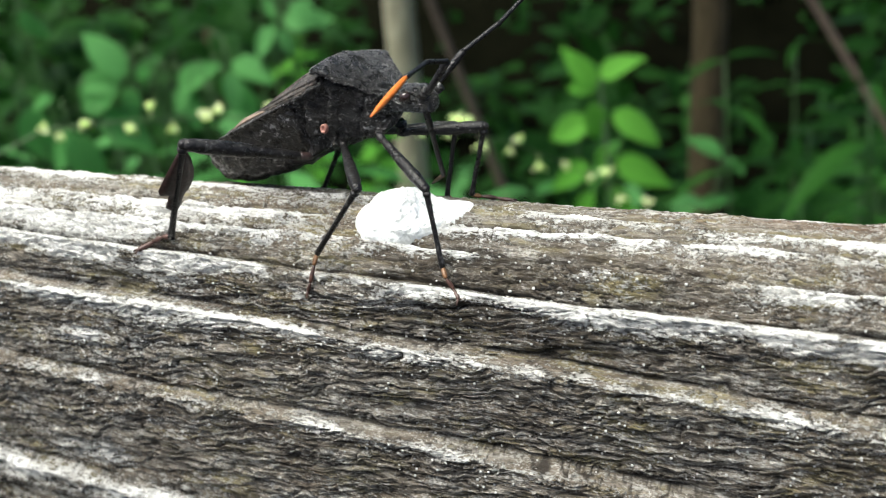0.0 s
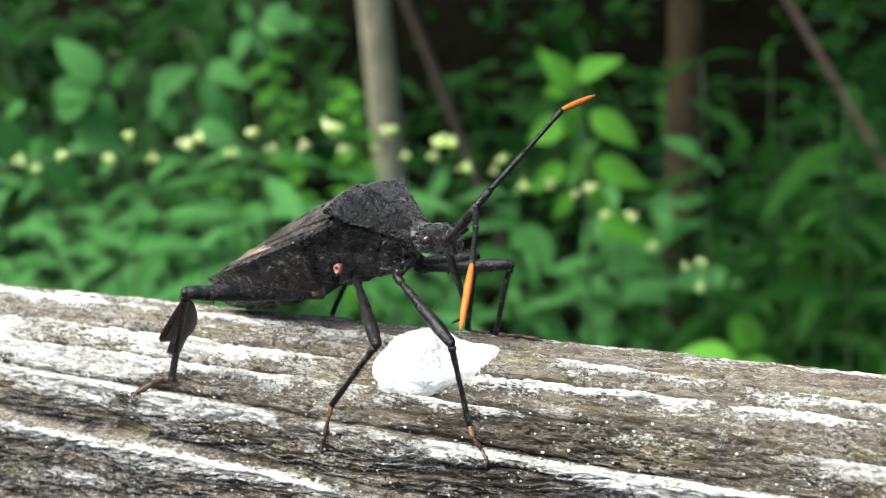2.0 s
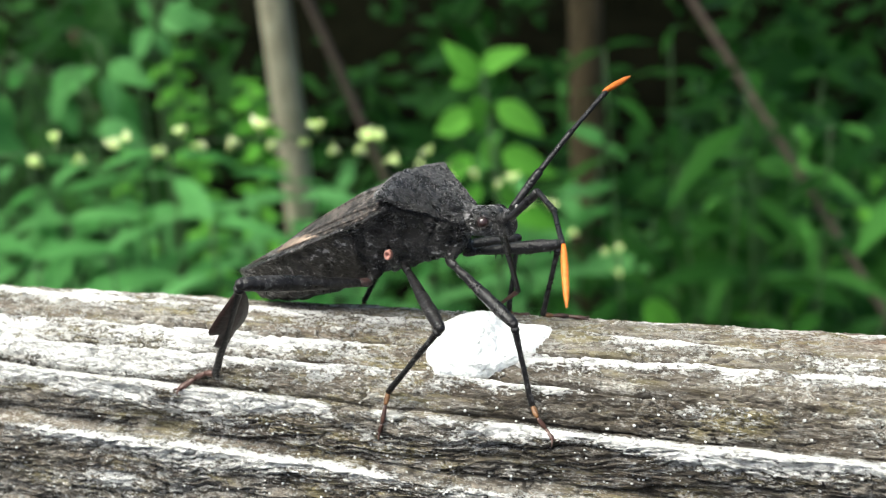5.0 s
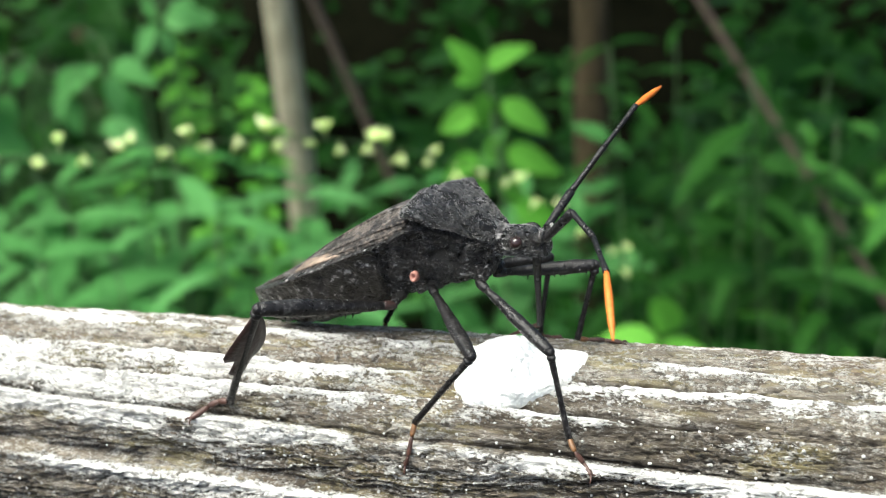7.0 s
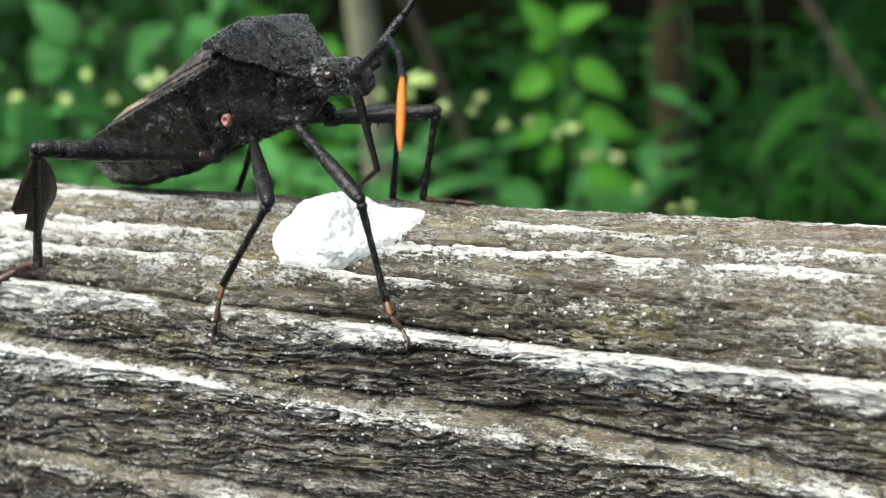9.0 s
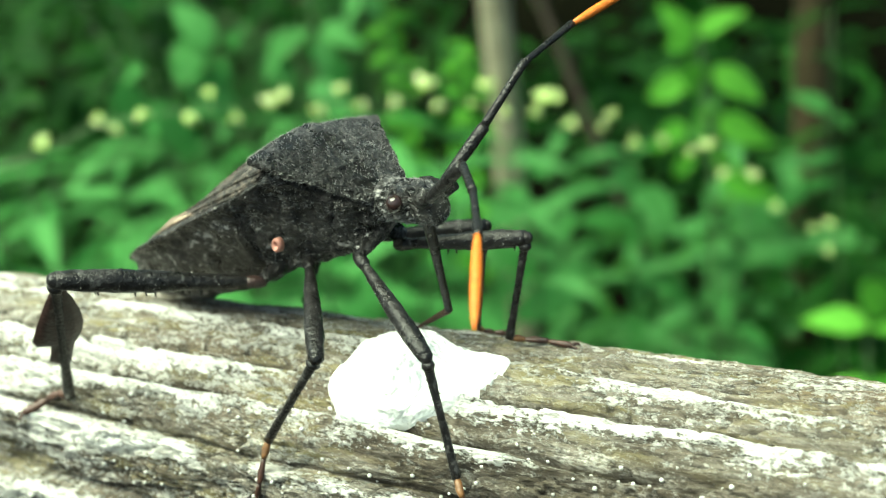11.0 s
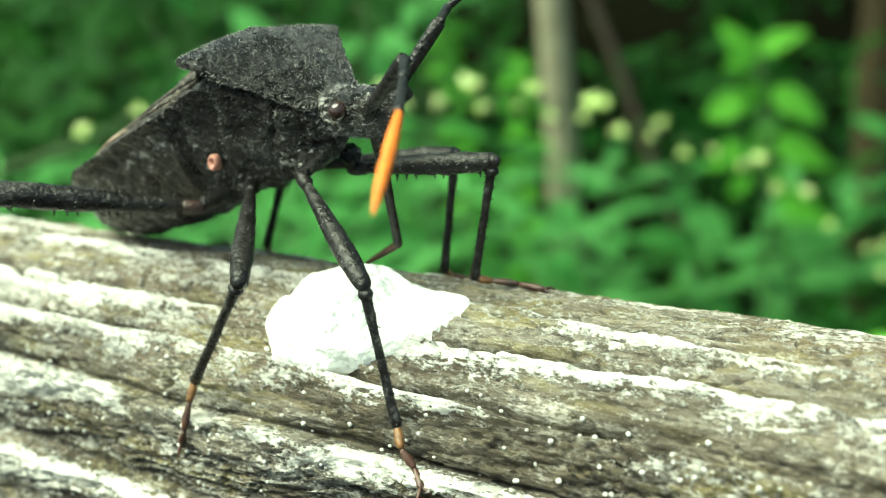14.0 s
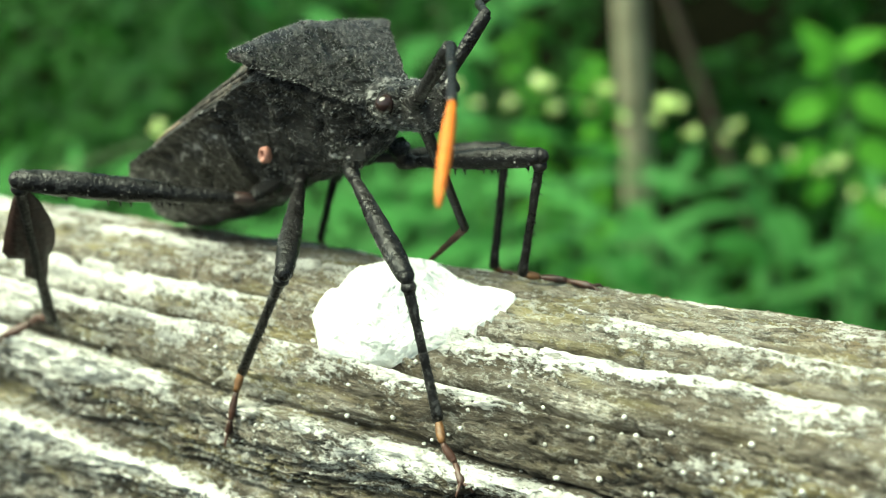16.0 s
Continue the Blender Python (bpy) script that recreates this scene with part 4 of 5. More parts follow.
def build_broad_shrub():
    """The shrub whose broad oval leaves show one by one."""
    rnd = random.Random(9)
    o = Vector((-97.0, 128.0, FLOOR))
    shrub = empty("shrub", o.x, o.y, o.z, "shrub with broad oval mid-green leaves on thin twigs", "shrub", "shrubs behind the rail")
    # where each leaf springs from its twig, and how far it reaches along and up
    spots = [(-94.2, 118.3, -41.1, -4.6, 5.7), (-103.5, 132.5, -46.6, 3.2, 3.4), (-97.5, 133.8, -48.1, 6.0, 4.5), (-96.3, 120.3, -41.8, -6.7, -1.2), (-107.2, 118.2, -44.9, -3.5, -1.2), (-86.9, 133.0, -43.0, 6.6, -0.5),
             (-85.7, 139.6, -43.8, 1.9, 4.9), (-91.9, 138.4, -48.2, 5.0, -5.5), (-82.6, 125.1, -41.8, 2.3, -4.6), (-97.7, 109.8, -46.2, 2.3, -7.7), (-115.2, 121.7, -48.0, 0.9, -9.2), (-101.2, 120.4, -47.0, 6.4, -4.8),
             (-96.7, 134.2, -48.5, 3.2, -4.1), (-74.8, 129.8, -33.5, 4.3, -2.0), (-109.8, 118.3, -32.9, 2.0, -3.7), (-102.5, 128.0, -49.8, -2.3, -2.9),
             (-78.0, 131.0, -37.4, -4.5, -3.4), (-77.0, 130.0, -37.1, 1.7, -3.0), (-77.0, 131.0, -36.2, 6.1, 1.0), (-78.0, 132.0, -36.5, -1.7, 3.0), (-76.8, 133.0, -36.3, 3.0, 2.8), (-110.3, 120.0, -34.6, 2.2, -2.3), (-91.5, 128.0, -45.7, -3.0, -3.6), (-98.9, 124.0, -44.8, 2.4, -4.0), (-96.3, 119.0, -43.0, -10.4, -2.7), (-78.6, 116.0, -44.6, 5.3, -3.0), (-98.5, 112.0, -47.4, -6.2, -4.6)]
    for x, y, z, dx, dz in spots:
        base = Vector((x, y, z)) - o
        dy = rnd.uniform(-2.5, 1.0)
        bm = bmesh.new()
        tube(bm, bent([(rnd.uniform(-3, 3), rnd.uniform(-3, 3), -2), base * 0.6 + Vector((0, 2, -6)), base + Vector((-dx, 2.0, -3.0)) * 0.7, base], 5), [0.5, 0.32, 0.16, 0.1], 6)
        part("twig", bm, STEM, shrub)
        put_leaf(shrub, OVAL[LEAF_FRESH], base, (dx, dy, dz), math.hypot(dx, dz) * 1.12, 0.35, rnd, (0.3, -0.75, 0.65))
    planned.add(shrub)


build_broad_shrub()


def fill_undergrowth():
    rnd = random.Random(11)
    kinds = [(LANCE, LEAF_MID, 8, "herb with narrow drooping mid-green leaves"), (LANCE, LEAF_BRIGHT, 6, "herb with narrow fresh green leaves"), (OVAL, LEAF_SHADED, 6, "herb with broad leaves in shade-darkened green"), (LANCE, LEAF_SHADED, 10, "herb with narrow leaves in shade-darkened green")]
    k = 0
    while k < 112:
        d = 60 + 220 * rnd.random()
        az = rnd.uniform(-6, 62)
        x, y = 3 - d * math.sin(radians(az)), -5 + d * math.cos(radians(az))
        low = rnd.uniform(0.27, 0.46)
        # the sapling, the bright herb and the shaded gap beside them stay clear
        if abs(az - 27) < 4 and d < 150 or math.hypot(x + 16, y - 60) < 14 or (d < 110 and 8 < az < 20 and low < 0.40):
            continue
        if d < 110 and az > 33:
            low = max(low, 0.37)
        if az < 14:
            low += 0.05
        if 18 < az < 35 and d < 260:
            low += 0.10
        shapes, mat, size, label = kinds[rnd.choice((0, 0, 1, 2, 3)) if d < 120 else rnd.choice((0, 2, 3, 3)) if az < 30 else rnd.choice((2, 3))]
        if d < 125 and az > 28:
            shapes, mat, size, label = LANCE, LEAF_FRESH, 6, kinds[1][3]
        high = max(-d * low - GROUND, 14)
        herb("herb", x, y, high, (rnd.uniform(-8, 8), rnd.uniform(-8, 8)), shapes[mat], rnd.randint(6, 9), size * rnd.uniform(0.75, 1.15), label, 100 + k, 0.35 if high > 40 else 0.2, 0.1, "plant", "herbs behind the rail")
        k += 1


fill_undergrowth()


def fresh_herbs():
    """The bright narrow-leaved herbs below the flower spike."""
    rnd = random.Random(31)
    for k in range(38):
        d, az = rnd.uniform(58, 105), radians(rnd.uniform(31, 60))
        x, y = 3 - d * math.sin(az), -5 + d * math.cos(az)
        herb("herb", x, y, -d * rnd.uniform(0.29, 0.44) - GROUND, (rnd.uniform(-6, 6), rnd.uniform(-6, 6)), LANCE[LEAF_FRESH], 8, rnd.uniform(4.5, 6.5), "herb with narrow fresh green leaves", 400 + k, 0.55, 0.25, "plant", "herbs behind the rail")


fresh_herbs()


def shade_herbs():
    """Mid-green and shade-darkened herbs among the sticks beside the bright plant."""
    rnd = random.Random(37)
    for k in range(18):
        d, az = rnd.uniform(78, 125), radians(rnd.uniform(-9, 11))
        x, y = 3 - d * math.sin(az), -5 + d * math.cos(az)
        shape = OVAL if k % 3 else LANCE
        herb("herb", x, y, -d * rnd.uniform(0.30, 0.44) - GROUND, (rnd.uniform(-7, 7), rnd.uniform(-7, 7)), shape[LEAF_MID if k % 4 == 0 else LEAF_SHADED], 8, rnd.uniform(5.0, 7.5), "herb with drooping mid-green leaves" if k % 4 == 0 else "herb with drooping leaves in shade-darkened green", 500 + k, 0.4, 0.1, "plant", "herbs behind the rail")


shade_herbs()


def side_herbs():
    """Tall narrow-leaved herbs beside the bright plant, most with half shade in their colour."""
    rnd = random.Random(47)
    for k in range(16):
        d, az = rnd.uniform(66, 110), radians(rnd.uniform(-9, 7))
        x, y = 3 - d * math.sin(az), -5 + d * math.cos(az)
        herb("herb", x, y, -d * rnd.uniform(0.245, 0.42) - GROUND, (rnd.uniform(-6, 6), rnd.uniform(-6, 6)), LANCE[LEAF_SHADED if k % 4 else LEAF_MID], 9, rnd.uniform(4.2, 6.0), "tall herb with long narrow drooping leaves", 700 + k, 0.45, 0.05, "plant", "herbs behind the rail")
    # small yellow-green leaves on upright twigs in the gap beside the sapling
    for k in range(5):
        d, az = rnd.uniform(86, 96), radians(rnd.uniform(26, 31.5))
        x, y = 3 - d * math.sin(az), -5 + d * math.cos(az)
        herb("herb", x, y, -d * rnd.uniform(0.24, 0.32) - GROUND, (rnd.uniform(-4, 4), rnd.uniform(-4, 4)), OVAL[LEAF_BRIGHT], 16, rnd.uniform(1.6, 2.3), "slim herb with small yellow-green leaves", 740 + k, 0.7, 0.2, "plant", "herbs behind the rail")


side_herbs()


def low_herbs():
    """Low fresh herbs that fill the ground under the bright plant."""
    rnd = random.Random(43)
    for k in range(20):
        d, az = rnd.uniform(70, 118), radians(rnd.uniform(12, 31))
        x, y = 3 - d * math.sin(az), -5 + d * math.cos(az)
        if math.hypot(x + 55.5, y - 110) < 9:
            continue
        shape = LANCE if k % 3 else OVAL
        herb("herb", x, y, -d * rnd.uniform(0.375, 0.48) - GROUND, (rnd.uniform(-7, 7), rnd.uniform(-7, 7)), shape[LEAF_FRESH], 7, rnd.uniform(5.0, 7.0), "low herb with fresh green leaves", 600 + k, 0.35, 0.3, "plant", "herbs behind the rail")


low_herbs()


def far_growth():
    """The dense undergrowth farther back, one leafy mass, its shade put into the leaf colour."""
    rnd = np.random.RandomState(7)
    n = 6500
    clump = rnd.randint(240, size=n)
    gaps = rnd.uniform(-14, 72, 240)
    gaps = np.where(((gaps > 17) & (gaps < 32) & (rnd.rand(240) < 0.75)) | ((gaps > 5) & (gaps < 13) & (rnd.rand(240) < 0.6)), 36 + rnd.rand(240) * 36, gaps)
    d, az = (150 + 420 * rnd.rand(240) ** 0.8)[clump] + rnd.normal(0, 13, n), np.radians(gaps[clump] + rnd.normal(0, 1.3, n))
    base = np.stack([3 - d * np.sin(az), -5 + d * np.cos(az), GROUND + rnd.rand(n) ** 1.3 * (22 + 0.12 * d) * rnd.uniform(0.5, 1.15, 240)[clump]], 1)
    a, e = rnd.uniform(0, 6.3, n), rnd.uniform(-0.9, 0.6, n)
    x = np.stack([np.cos(a) * np.cos(e), np.sin(a) * np.cos(e), np.sin(e)], 1)
    up = np.stack([rnd.uniform(-.5, .5, n), rnd.uniform(-.9, .2, n), np.ones(n)], 1)
    y = np.cross(up, x)
    y /= np.linalg.norm(y, axis=1)[:, None]
    size, wide = rnd.uniform(5, 11, n), rnd.uniform(0.14, 0.3, n)
    z = np.cross(x, y)
    shape = [(0, 0, 0), (0.35, -1, -0.03), (0.4, 0, -0.08), (0.35, 1, -0.03), (0.75, -0.6, -0.16), (0.78, 0, -0.2), (0.75, 0.6, -0.16), (1, 0, -0.35)]
    V = np.stack([base + size[:, None] * (x * p + y * (q * wide)[:, None] + z * r) for p, q, r in shape], 1).reshape(-1, 3)
    F = np.array([(0, 1, 2, 2), (0, 2, 3, 3), (1, 4, 5, 2), (2, 5, 6, 3), (4, 7, 5, 5), (5, 7, 6, 6)])
    faces = []
    for k in range(n):
        for f in F:
            faces.append(tuple(dict.fromkeys((f + 8 * k).tolist())))
    me = bpy.data.meshes.new("undergrowth")
    me.from_pydata((V * CM).tolist(), [], faces)
    me.materials.append(LEAF_SHADED)
    tagged(new("undergrowth", me), "dense woodland undergrowth in shade-darkened green", "undergrowth", kind="stuff")


far_growth()


for ob in list(scene.objects):
    if ob.parent is None and ob not in planned:
        spread(ob)

trunk("sapling", (-113.7, 252.0, FLOOR - 2), (-118.0, 254.0, 310.0), 3.7, 3.6, BARK_GREY, "slender grey-barked sapling trunk in the undergrowth", seed=3, wobble=1.5)
trunk("tree", (-38.0, 236.0, FLOOR - 2), (-41.0, 245.0, 420.0), 3.4, 3.6, BARK_DARK, "brown-barked tree trunk in deep shade", seed=5, wobble=1.5)
trunk("dead_stick", (-55.4, 264.0, FLOOR - 2), (-137.5, 239.0, 50.0), 1.2, 0.9, TWIG, "thin bare grey-brown stick leaning in the herbs", "stick", 1.6, 7)
trunk("dead_stick", (102.0, 188.0, FLOOR - 2), (-41.0, 187.0, 0.0), 0.75, 0.6, TWIG, "thin bare grey-brown stick leaning in the herbs", "stick", 1.0, 8)


# ---- the flower spike that arches behind the rail ----
def build_flower_spike():
    rnd = random.Random(2)
    o = Vector((-52.0, 6.0, FLOOR))
    spike = empty("flower_spike", o.x, o.y, o.z, "slender arching flower spike with tiny pale greenish-white flowers", "flower")
    tops = [(-22.8, 21.0, -8.7), (-21.0, 21.9, -8.2), (-19.2, 23.7, -8.4), (-17.5, 26.0, -9.0), (-15.9, 28.7, -9.8), (-14.4, 31.9, -10.9), (-12.9, 36.1, -12.8), (-11.2, 42.1, -16.1), (-9.3, 50.9, -21.9), (-6.8, 63.7, -31.4)]
    line = [p - o for p in bent([o, (-48.0, 8.0, -120.0), (-40.0, 11.0, -34.0), (-31.0, 16.5, -13.5), *tops], 8)]
    first = 4 * 8
    bm = bmesh.new()
    tube(bm, line, [0.16, 0.12, 0.08, 0.045, 0.04, 0.04, 0.035, 0.03, 0.03, 0.025], 7)
    part("stalk", bm, STEM, spike)
    # each flower by its place along the stalk, counted in knots, and its height over it
    spots = [(-1.6, 0.1), (-1.15, -0.1), (-0.8, 0.15), (-0.5, -0.1), (-0.11, 0.26), (0.28, 0.05), (0.72, -0.29), (1.18, -0.01), (1.72, -0.29), (1.99, 0.45), (2.22, -0.39), (2.63, 0.06), (2.8, 0.29), (3.19, -0.3), (3.45, 0.41), (3.67, -0.18), (4.08, -0.11), (4.46, 0.56), (4.57, -0.28), (4.98, -0.15), (5.2, 0.6), (5.39, -0.42), (5.75, -0.28), (5.82, 0.39), (5.99, 0.45), (6.15, -0.5), (6.49, -0.37), (6.6, 0.32), (6.83, -0.69), (7.15, -0.1), (7.46, -0.02), (7.63, 0.72), (7.82, -0.28), (8.12, 0.56), (8.34, -0.32), (8.72, -0.13), (8.98, 0.93), (8.99, -0.9)]
    for u, rise in spots:
        k = min(int(math.floor(u * 8)), 9 * 8 - 1)
        c = line[first + k].lerp(line[first + k + 1], u * 8 - k) + Vector((0, 0, rise))
        r = 0.255 * (1 + 0.05 * max(u, 0)) * rnd.uniform(0.8, 1.15)
        stem = line[first + k].lerp(line[first + k + 1], u * 8 - k)
        way = ((c - stem).normalized() + Vector((rnd.uniform(-0.6, 0.6), rnd.uniform(-0.6, 0.2), 0.35))).normalized()
        q = way.to_track_quat("Z", "Y").to_matrix()
        bm = bmesh.new()
        tube(bm, [stem, c - way * 0.5 * r], [0.014, 0.018], 6)
        for f in range(5):
            a = 2 * math.pi * f / 5 + rnd.uniform(-0.3, 0.3)
            long = rnd.uniform(0.5, 1.5)
            wide = rnd.uniform(0.5, 1.0)
            t0, t1, t2 = (q @ Vector((math.cos(a + e) * w, math.sin(a + e) * w, h)) * r for e, w, h in ((-0.5, wide, 0.7), (0, wide * 1.35, long), (0.5, wide, 0.7)))
            ins = q @ Vector((math.cos(a) * 0.25, math.sin(a) * 0.25, 0.6)) * r
            v = [bm.verts.new(c - way * 0.5 * r + p) for p in (q @ Vector((0, 0, -0.3)) * r, t0, t1, t2, ins)]
            for face in ((0, 1, 4), (1, 2, 4), (2, 3, 4), (3, 0, 4), (0, 3, 2), (0, 2, 1)):
                bm.faces.new([v[i] for i in face])
        part("flower", bm, PETAL, spike)


build_flower_spike()


# ---- what moves: both antennae and the probing beak ----
NEAR_ROWS = [
    (0, (0.970, 0.638, 1.647), (0.930, 0.371, 1.720), (0.938, -0.009, 1.729), (0.884, -0.471, 1.610)),
    (0.5, (0.955, 0.551, 1.637), (1.025, 0.302, 1.743), (1.069, -0.067, 1.660), (1.078, -0.513, 1.485)),
    (1, (0.979, 0.570, 1.627), (1.060, 0.302, 1.634), (1.146, -0.066, 1.595), (1.182, -0.494, 1.381)),
    (1.5, (0.995, 0.594, 1.621), (1.073, 0.325, 1.621), (1.157, -0.042, 1.566), (1.220, -0.474, 1.367)),
    (2, (0.987, 0.626, 1.633), (1.080, 0.362, 1.627), (1.177, -0.000, 1.565), (1.246, -0.425, 1.351)),
    (2.5, (0.999, 0.624, 1.623), (1.116, 0.373, 1.584), (1.228, 0.011, 1.558), (1.319, -0.424, 1.376)),
    (3, (0.997, 0.618, 1.624), (1.139, 0.378, 1.597), (1.255, 0.019, 1.551), (1.350, -0.425, 1.397)),
    (3.5, (0.995, 0.612, 1.625), (1.169, 0.396, 1.588), (1.249, 0.024, 1.574), (1.342, -0.411, 1.394)),
    (4, (0.997, 0.640, 1.626), (1.148, 0.407, 1.592), (1.262, 0.048, 1.538), (1.358, -0.382, 1.349)),
    (6.5, (0.998, 0.598, 1.619), (1.161, 0.371, 1.610), (1.283, 0.015, 1.556), (1.381, -0.418, 1.373)),
    (7, (0.983, 0.586, 1.629), (1.150, 0.366, 1.581), (1.281, 0.011, 1.543), (1.385, -0.421, 1.361)),
    (7.5, (1.007, 0.582, 1.606), (1.166, 0.353, 1.576), (1.285, -0.007, 1.556), (1.382, -0.431, 1.352)),
    (8, (0.990, 0.570, 1.618), (1.159, 0.347, 1.603), (1.272, -0.012, 1.553), (1.367, -0.446, 1.372)),
    (8.5, (0.995, 0.574, 1.615), (1.154, 0.344, 1.633), (1.293, -0.008, 1.595), (1.392, -0.440, 1.411)),
    (9, (1.021, 0.604, 1.598), (1.169, 0.367, 1.600), (1.321, 0.018, 1.607), (1.456, -0.404, 1.423)),
    (9.5, (0.992, 0.567, 1.615), (1.152, 0.337, 1.631), (1.335, 0.006, 1.603), (1.475, -0.418, 1.424)),
    (10, (1.013, 0.598, 1.604), (1.174, 0.369, 1.618), (1.347, 0.031, 1.598), (1.511, -0.387, 1.430)),
    (12.5, (1.011, 0.605, 1.609), (1.148, 0.361, 1.608), (1.322, 0.023, 1.594), (1.487, -0.415, 1.488)),
    (13, (1.001, 0.587, 1.613), (1.143, 0.346, 1.635), (1.328, 0.015, 1.655), (1.512, -0.399, 1.496)),
    (13.5, (1.016, 0.588, 1.599), (1.148, 0.341, 1.596), (1.316, 0.001, 1.569), (1.516, -0.428, 1.492)),
    (14, (1.002, 0.592, 1.614), (1.140, 0.349, 1.629), (1.323, 0.016, 1.641), (1.474, -0.417, 1.498)),
    (14.5, (1.012, 0.585, 1.602), (1.155, 0.345, 1.621), (1.341, 0.014, 1.640), (1.522, -0.414, 1.519)),
    (15, (1.006, 0.603, 1.613), (1.150, 0.364, 1.629), (1.344, 0.037, 1.645), (1.521, -0.376, 1.476)),
    (15.5, (1.008, 0.620, 1.614), (1.158, 0.384, 1.620), (1.357, 0.060, 1.618), (1.534, -0.358, 1.461)),
    (16, (0.991, 0.616, 1.629), (1.143, 0.381, 1.633), (1.346, 0.060, 1.633), (1.535, -0.353, 1.475)),
]
FAR_ROWS = [
    (0, (0.940, 1.033, 1.604), (1.147, 1.280, 1.765), (1.304, 1.618, 1.957), (1.452, 2.053, 1.973)),
    (0.5, (0.939, 1.037, 1.602), (1.143, 1.277, 1.776), (1.305, 1.618, 1.959), (1.454, 2.053, 1.972)),
    (1, (0.937, 1.040, 1.601), (1.139, 1.274, 1.784), (1.305, 1.617, 1.961), (1.457, 2.051, 1.969)),
    (1.5, (0.938, 1.051, 1.590), (1.130, 1.284, 1.786), (1.338, 1.595, 1.978), (1.449, 2.040, 1.952)),
    (2, (0.937, 1.058, 1.585), (1.122, 1.287, 1.792), (1.310, 1.592, 2.011), (1.435, 2.033, 1.978)),
    (2.5, (0.933, 1.057, 1.588), (1.127, 1.267, 1.808), (1.285, 1.615, 1.981), (1.418, 2.055, 1.962)),
    (3, (0.929, 1.060, 1.589), (1.130, 1.251, 1.819), (1.266, 1.627, 1.945), (1.407, 2.065, 1.923)),
    (3.5, (0.928, 1.062, 1.588), (1.120, 1.270, 1.810), (1.277, 1.626, 1.967), (1.412, 2.065, 1.940)),
    (4, (0.926, 1.068, 1.583), (1.110, 1.290, 1.799), (1.284, 1.622, 1.988), (1.414, 2.062, 1.958)),
    (6.5, (0.895, 1.119, 1.542), (1.078, 1.323, 1.775), (1.279, 1.646, 1.955), (1.398, 2.089, 1.924)),
    (7, (0.877, 1.141, 1.515), (1.066, 1.310, 1.771), (1.226, 1.659, 1.942), (1.345, 2.103, 1.929)),
    (7.5, (0.886, 1.127, 1.535), (1.069, 1.309, 1.786), (1.225, 1.673, 1.926), (1.339, 2.118, 1.910)),
    (8, (0.894, 1.113, 1.552), (1.071, 1.308, 1.797), (1.209, 1.685, 1.921), (1.327, 2.129, 1.917)),
    (8.5, (0.904, 1.095, 1.569), (1.075, 1.302, 1.809), (1.195, 1.690, 1.916), (1.319, 2.133, 1.925)),
    (9, (0.899, 1.100, 1.565), (1.051, 1.313, 1.813), (1.184, 1.699, 1.914), (1.315, 2.139, 1.934)),
    (9.5, (0.897, 1.101, 1.566), (1.028, 1.319, 1.821), (1.171, 1.704, 1.909), (1.312, 2.141, 1.942)),
    (10, (0.898, 1.093, 1.576), (1.030, 1.316, 1.825), (1.157, 1.709, 1.903), (1.310, 2.141, 1.948)),
    (12.5, (0.920, 1.037, 1.615), (1.012, 1.320, 1.816), (1.068, 1.735, 1.854), (1.291, 2.120, 1.969)),
    (13, (0.942, 0.988, 1.631), (0.882, 1.337, 1.700), (1.050, 1.695, 1.841), (1.266, 2.083, 1.962)),
    (13.5, (0.936, 0.990, 1.634), (0.832, 1.334, 1.651), (1.028, 1.663, 1.825), (1.242, 2.049, 1.954)),
    (14, (0.928, 0.998, 1.635), (0.779, 1.323, 1.593), (0.994, 1.622, 1.796), (1.210, 2.001, 1.940)),
    (14.5, (0.923, 1.001, 1.636), (0.778, 1.329, 1.614), (0.998, 1.626, 1.812), (1.212, 2.011, 1.947)),
    (15, (0.920, 1.003, 1.637), (0.765, 1.328, 1.620), (0.992, 1.622, 1.815), (1.206, 2.008, 1.947)),
    (15.5, (0.917, 1.006, 1.637), (0.741, 1.319, 1.611), (0.975, 1.608, 1.805), (1.193, 1.990, 1.942)),
    (16, (0.913, 1.010, 1.637), (0.705, 1.299, 1.587), (0.946, 1.584, 1.781), (1.171, 1.956, 1.929)),
]
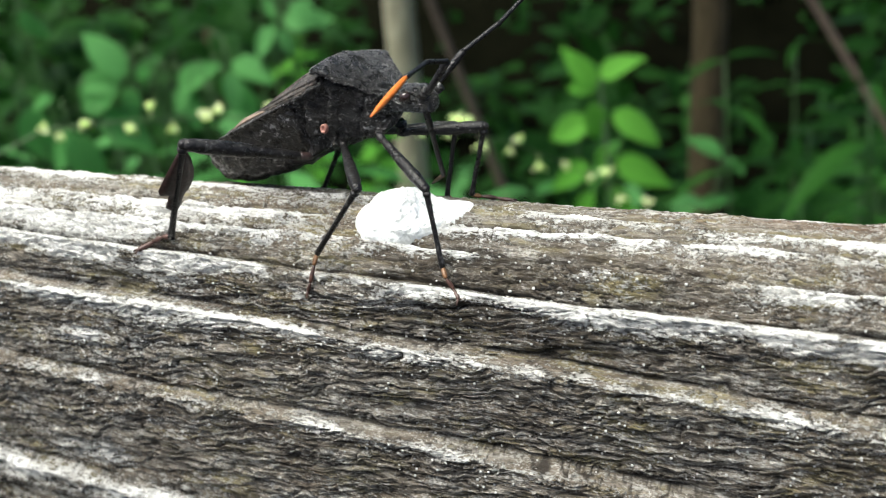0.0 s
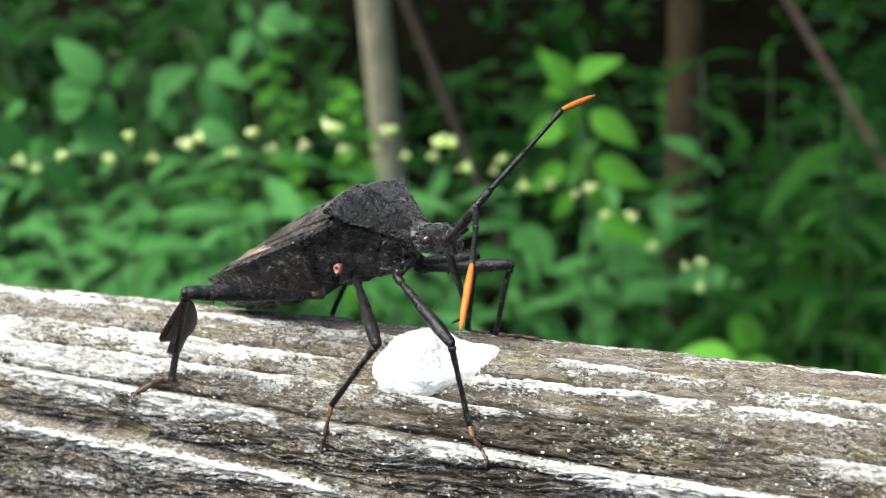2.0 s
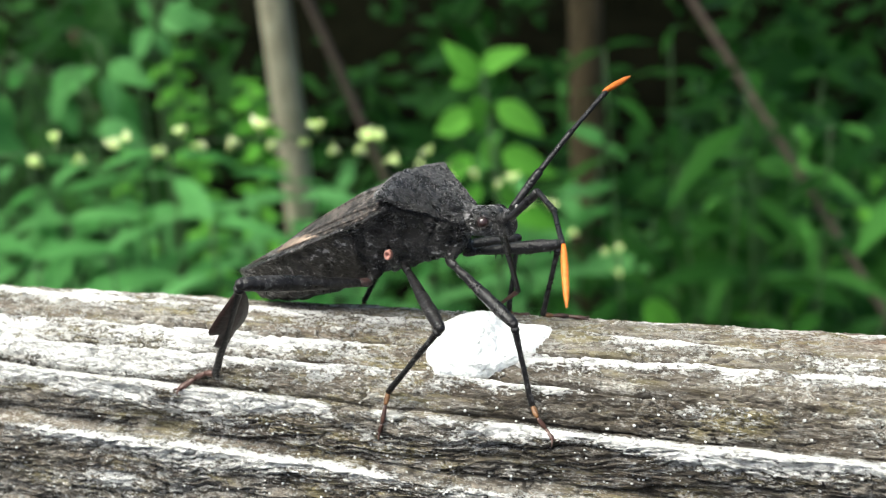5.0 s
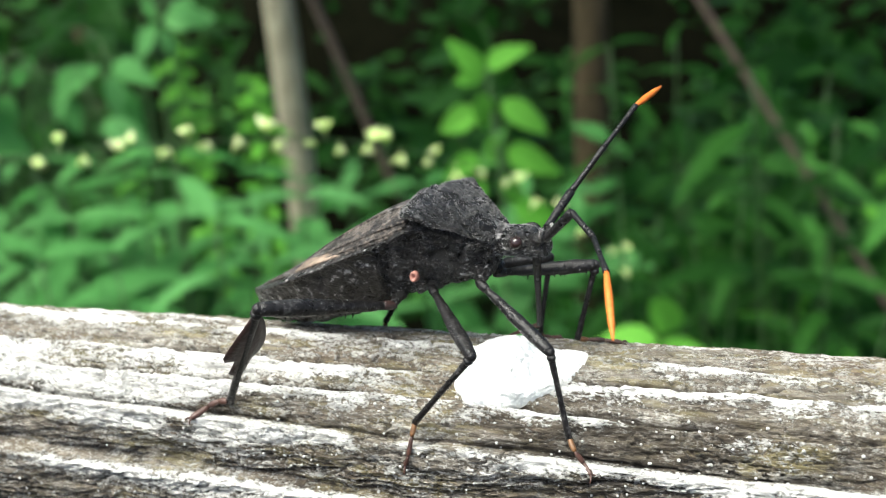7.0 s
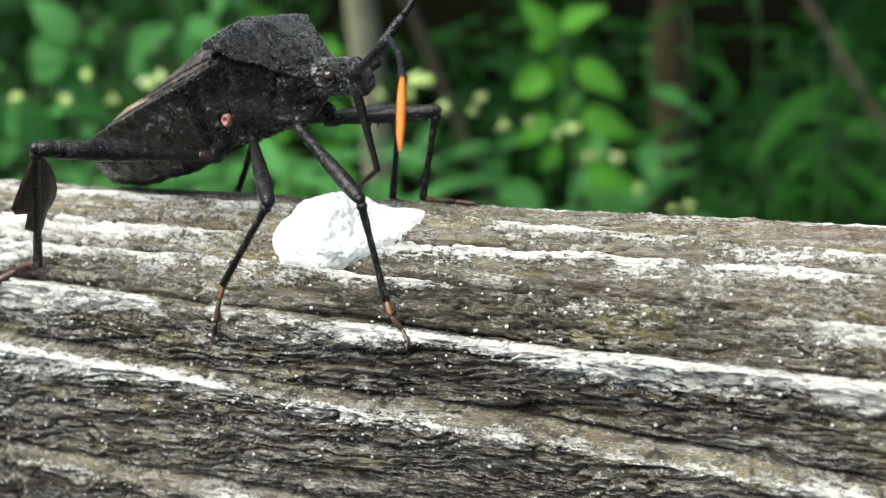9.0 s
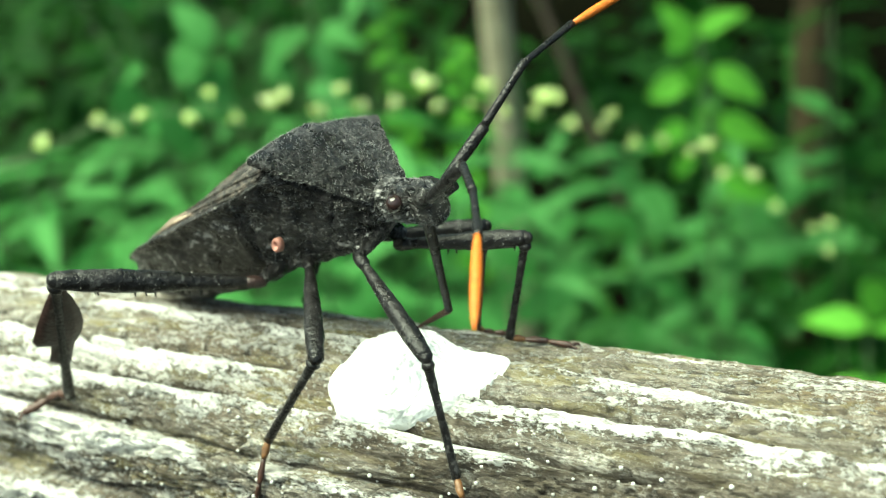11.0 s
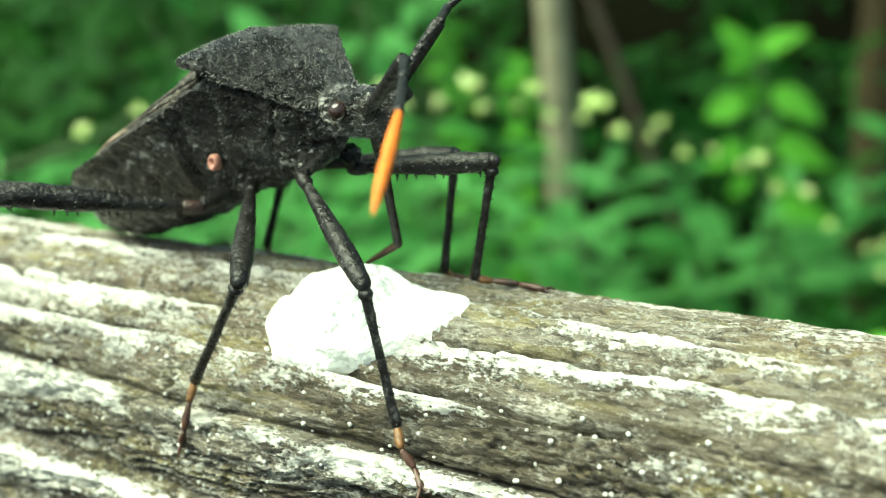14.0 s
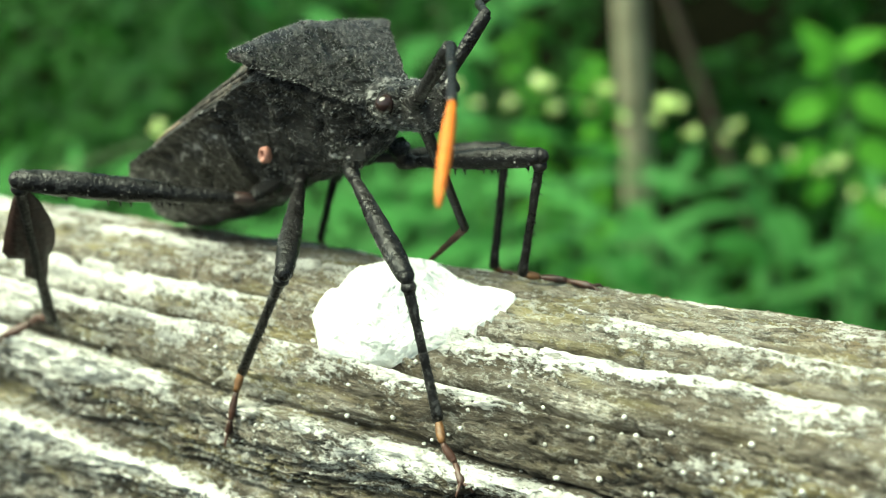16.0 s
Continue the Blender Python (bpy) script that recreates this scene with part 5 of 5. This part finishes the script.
BEAK_ROWS = [
    (0, (0.773, 0.914, 0.652), (0.547, 1.199, 0.442)),
    (0.5, (0.754, 0.940, 0.658), (0.463, 1.133, 0.424)),
    (1, (0.774, 0.874, 0.643), (0.525, 1.136, 0.428)),
    (1.5, (0.783, 0.906, 0.651), (0.538, 1.160, 0.423)),
    (2, (0.786, 0.928, 0.657), (0.554, 1.183, 0.417)),
    (2.5, (0.783, 0.946, 0.662), (0.572, 1.208, 0.410)),
    (3, (0.772, 0.965, 0.667), (0.594, 1.236, 0.400)),
    (3.5, (0.785, 0.969, 0.670), (0.604, 1.227, 0.392)),
    (4, (0.794, 0.971, 0.672), (0.616, 1.218, 0.382)),
    (6.5, (0.711, 0.949, 0.659), (0.382, 1.030, 0.412)),
    (7, (0.706, 0.880, 0.642), (0.390, 1.027, 0.407)),
    (7.5, (0.697, 0.943, 0.658), (0.362, 1.062, 0.435)),
    (8, (0.682, 0.930, 0.655), (0.359, 1.056, 0.417)),
    (8.5, (0.670, 0.914, 0.651), (0.351, 1.030, 0.404)),
    (9, (0.705, 0.960, 0.663), (0.454, 1.194, 0.422)),
    (9.5, (0.672, 0.917, 0.652), (0.420, 1.136, 0.397)),
    (10, (0.690, 0.935, 0.656), (0.403, 1.132, 0.421)),
    (12.5, (0.666, 0.885, 0.645), (0.380, 1.034, 0.376)),
    (13, (0.646, 0.889, 0.648), (0.377, 1.066, 0.378)),
    (13.5, (0.657, 0.897, 0.649), (0.363, 1.059, 0.397)),
    (14, (0.665, 0.904, 0.649), (0.350, 1.054, 0.416)),
    (14.5, (0.684, 0.929, 0.655), (0.370, 1.041, 0.399)),
    (15, (0.700, 0.955, 0.662), (0.394, 1.029, 0.384)),
    (15.5, (0.714, 0.968, 0.666), (0.414, 1.070, 0.390)),
    (16, (0.720, 0.981, 0.671), (0.416, 1.065, 0.394)),
]
NEAR_BASE, FAR_BASE, BEAK_BASE = (0.80, 0.65, 1.40), (0.77, 0.86, 1.38), (0.72, 0.76, 1.25)


def aimed(a, b):
    """A limb that starts at a and points at b."""
    a, b = Vector(a), Vector(b)
    return Matrix.Translation(a * CM) @ (b - a).to_track_quat("Z", "Y").to_matrix().to_4x4()


def motions():
    for base, rows, segments in ((NEAR_BASE, NEAR_ROWS, near_segments), (FAR_BASE, FAR_ROWS, far_segments), (BEAK_BASE, BEAK_ROWS, beak_segments)):
        for k, limb in enumerate(segments):
            walk(limb, [(t, aimed(base if k == 0 else joints[k - 1], joints[k])) for t, *joints in rows])


motions()
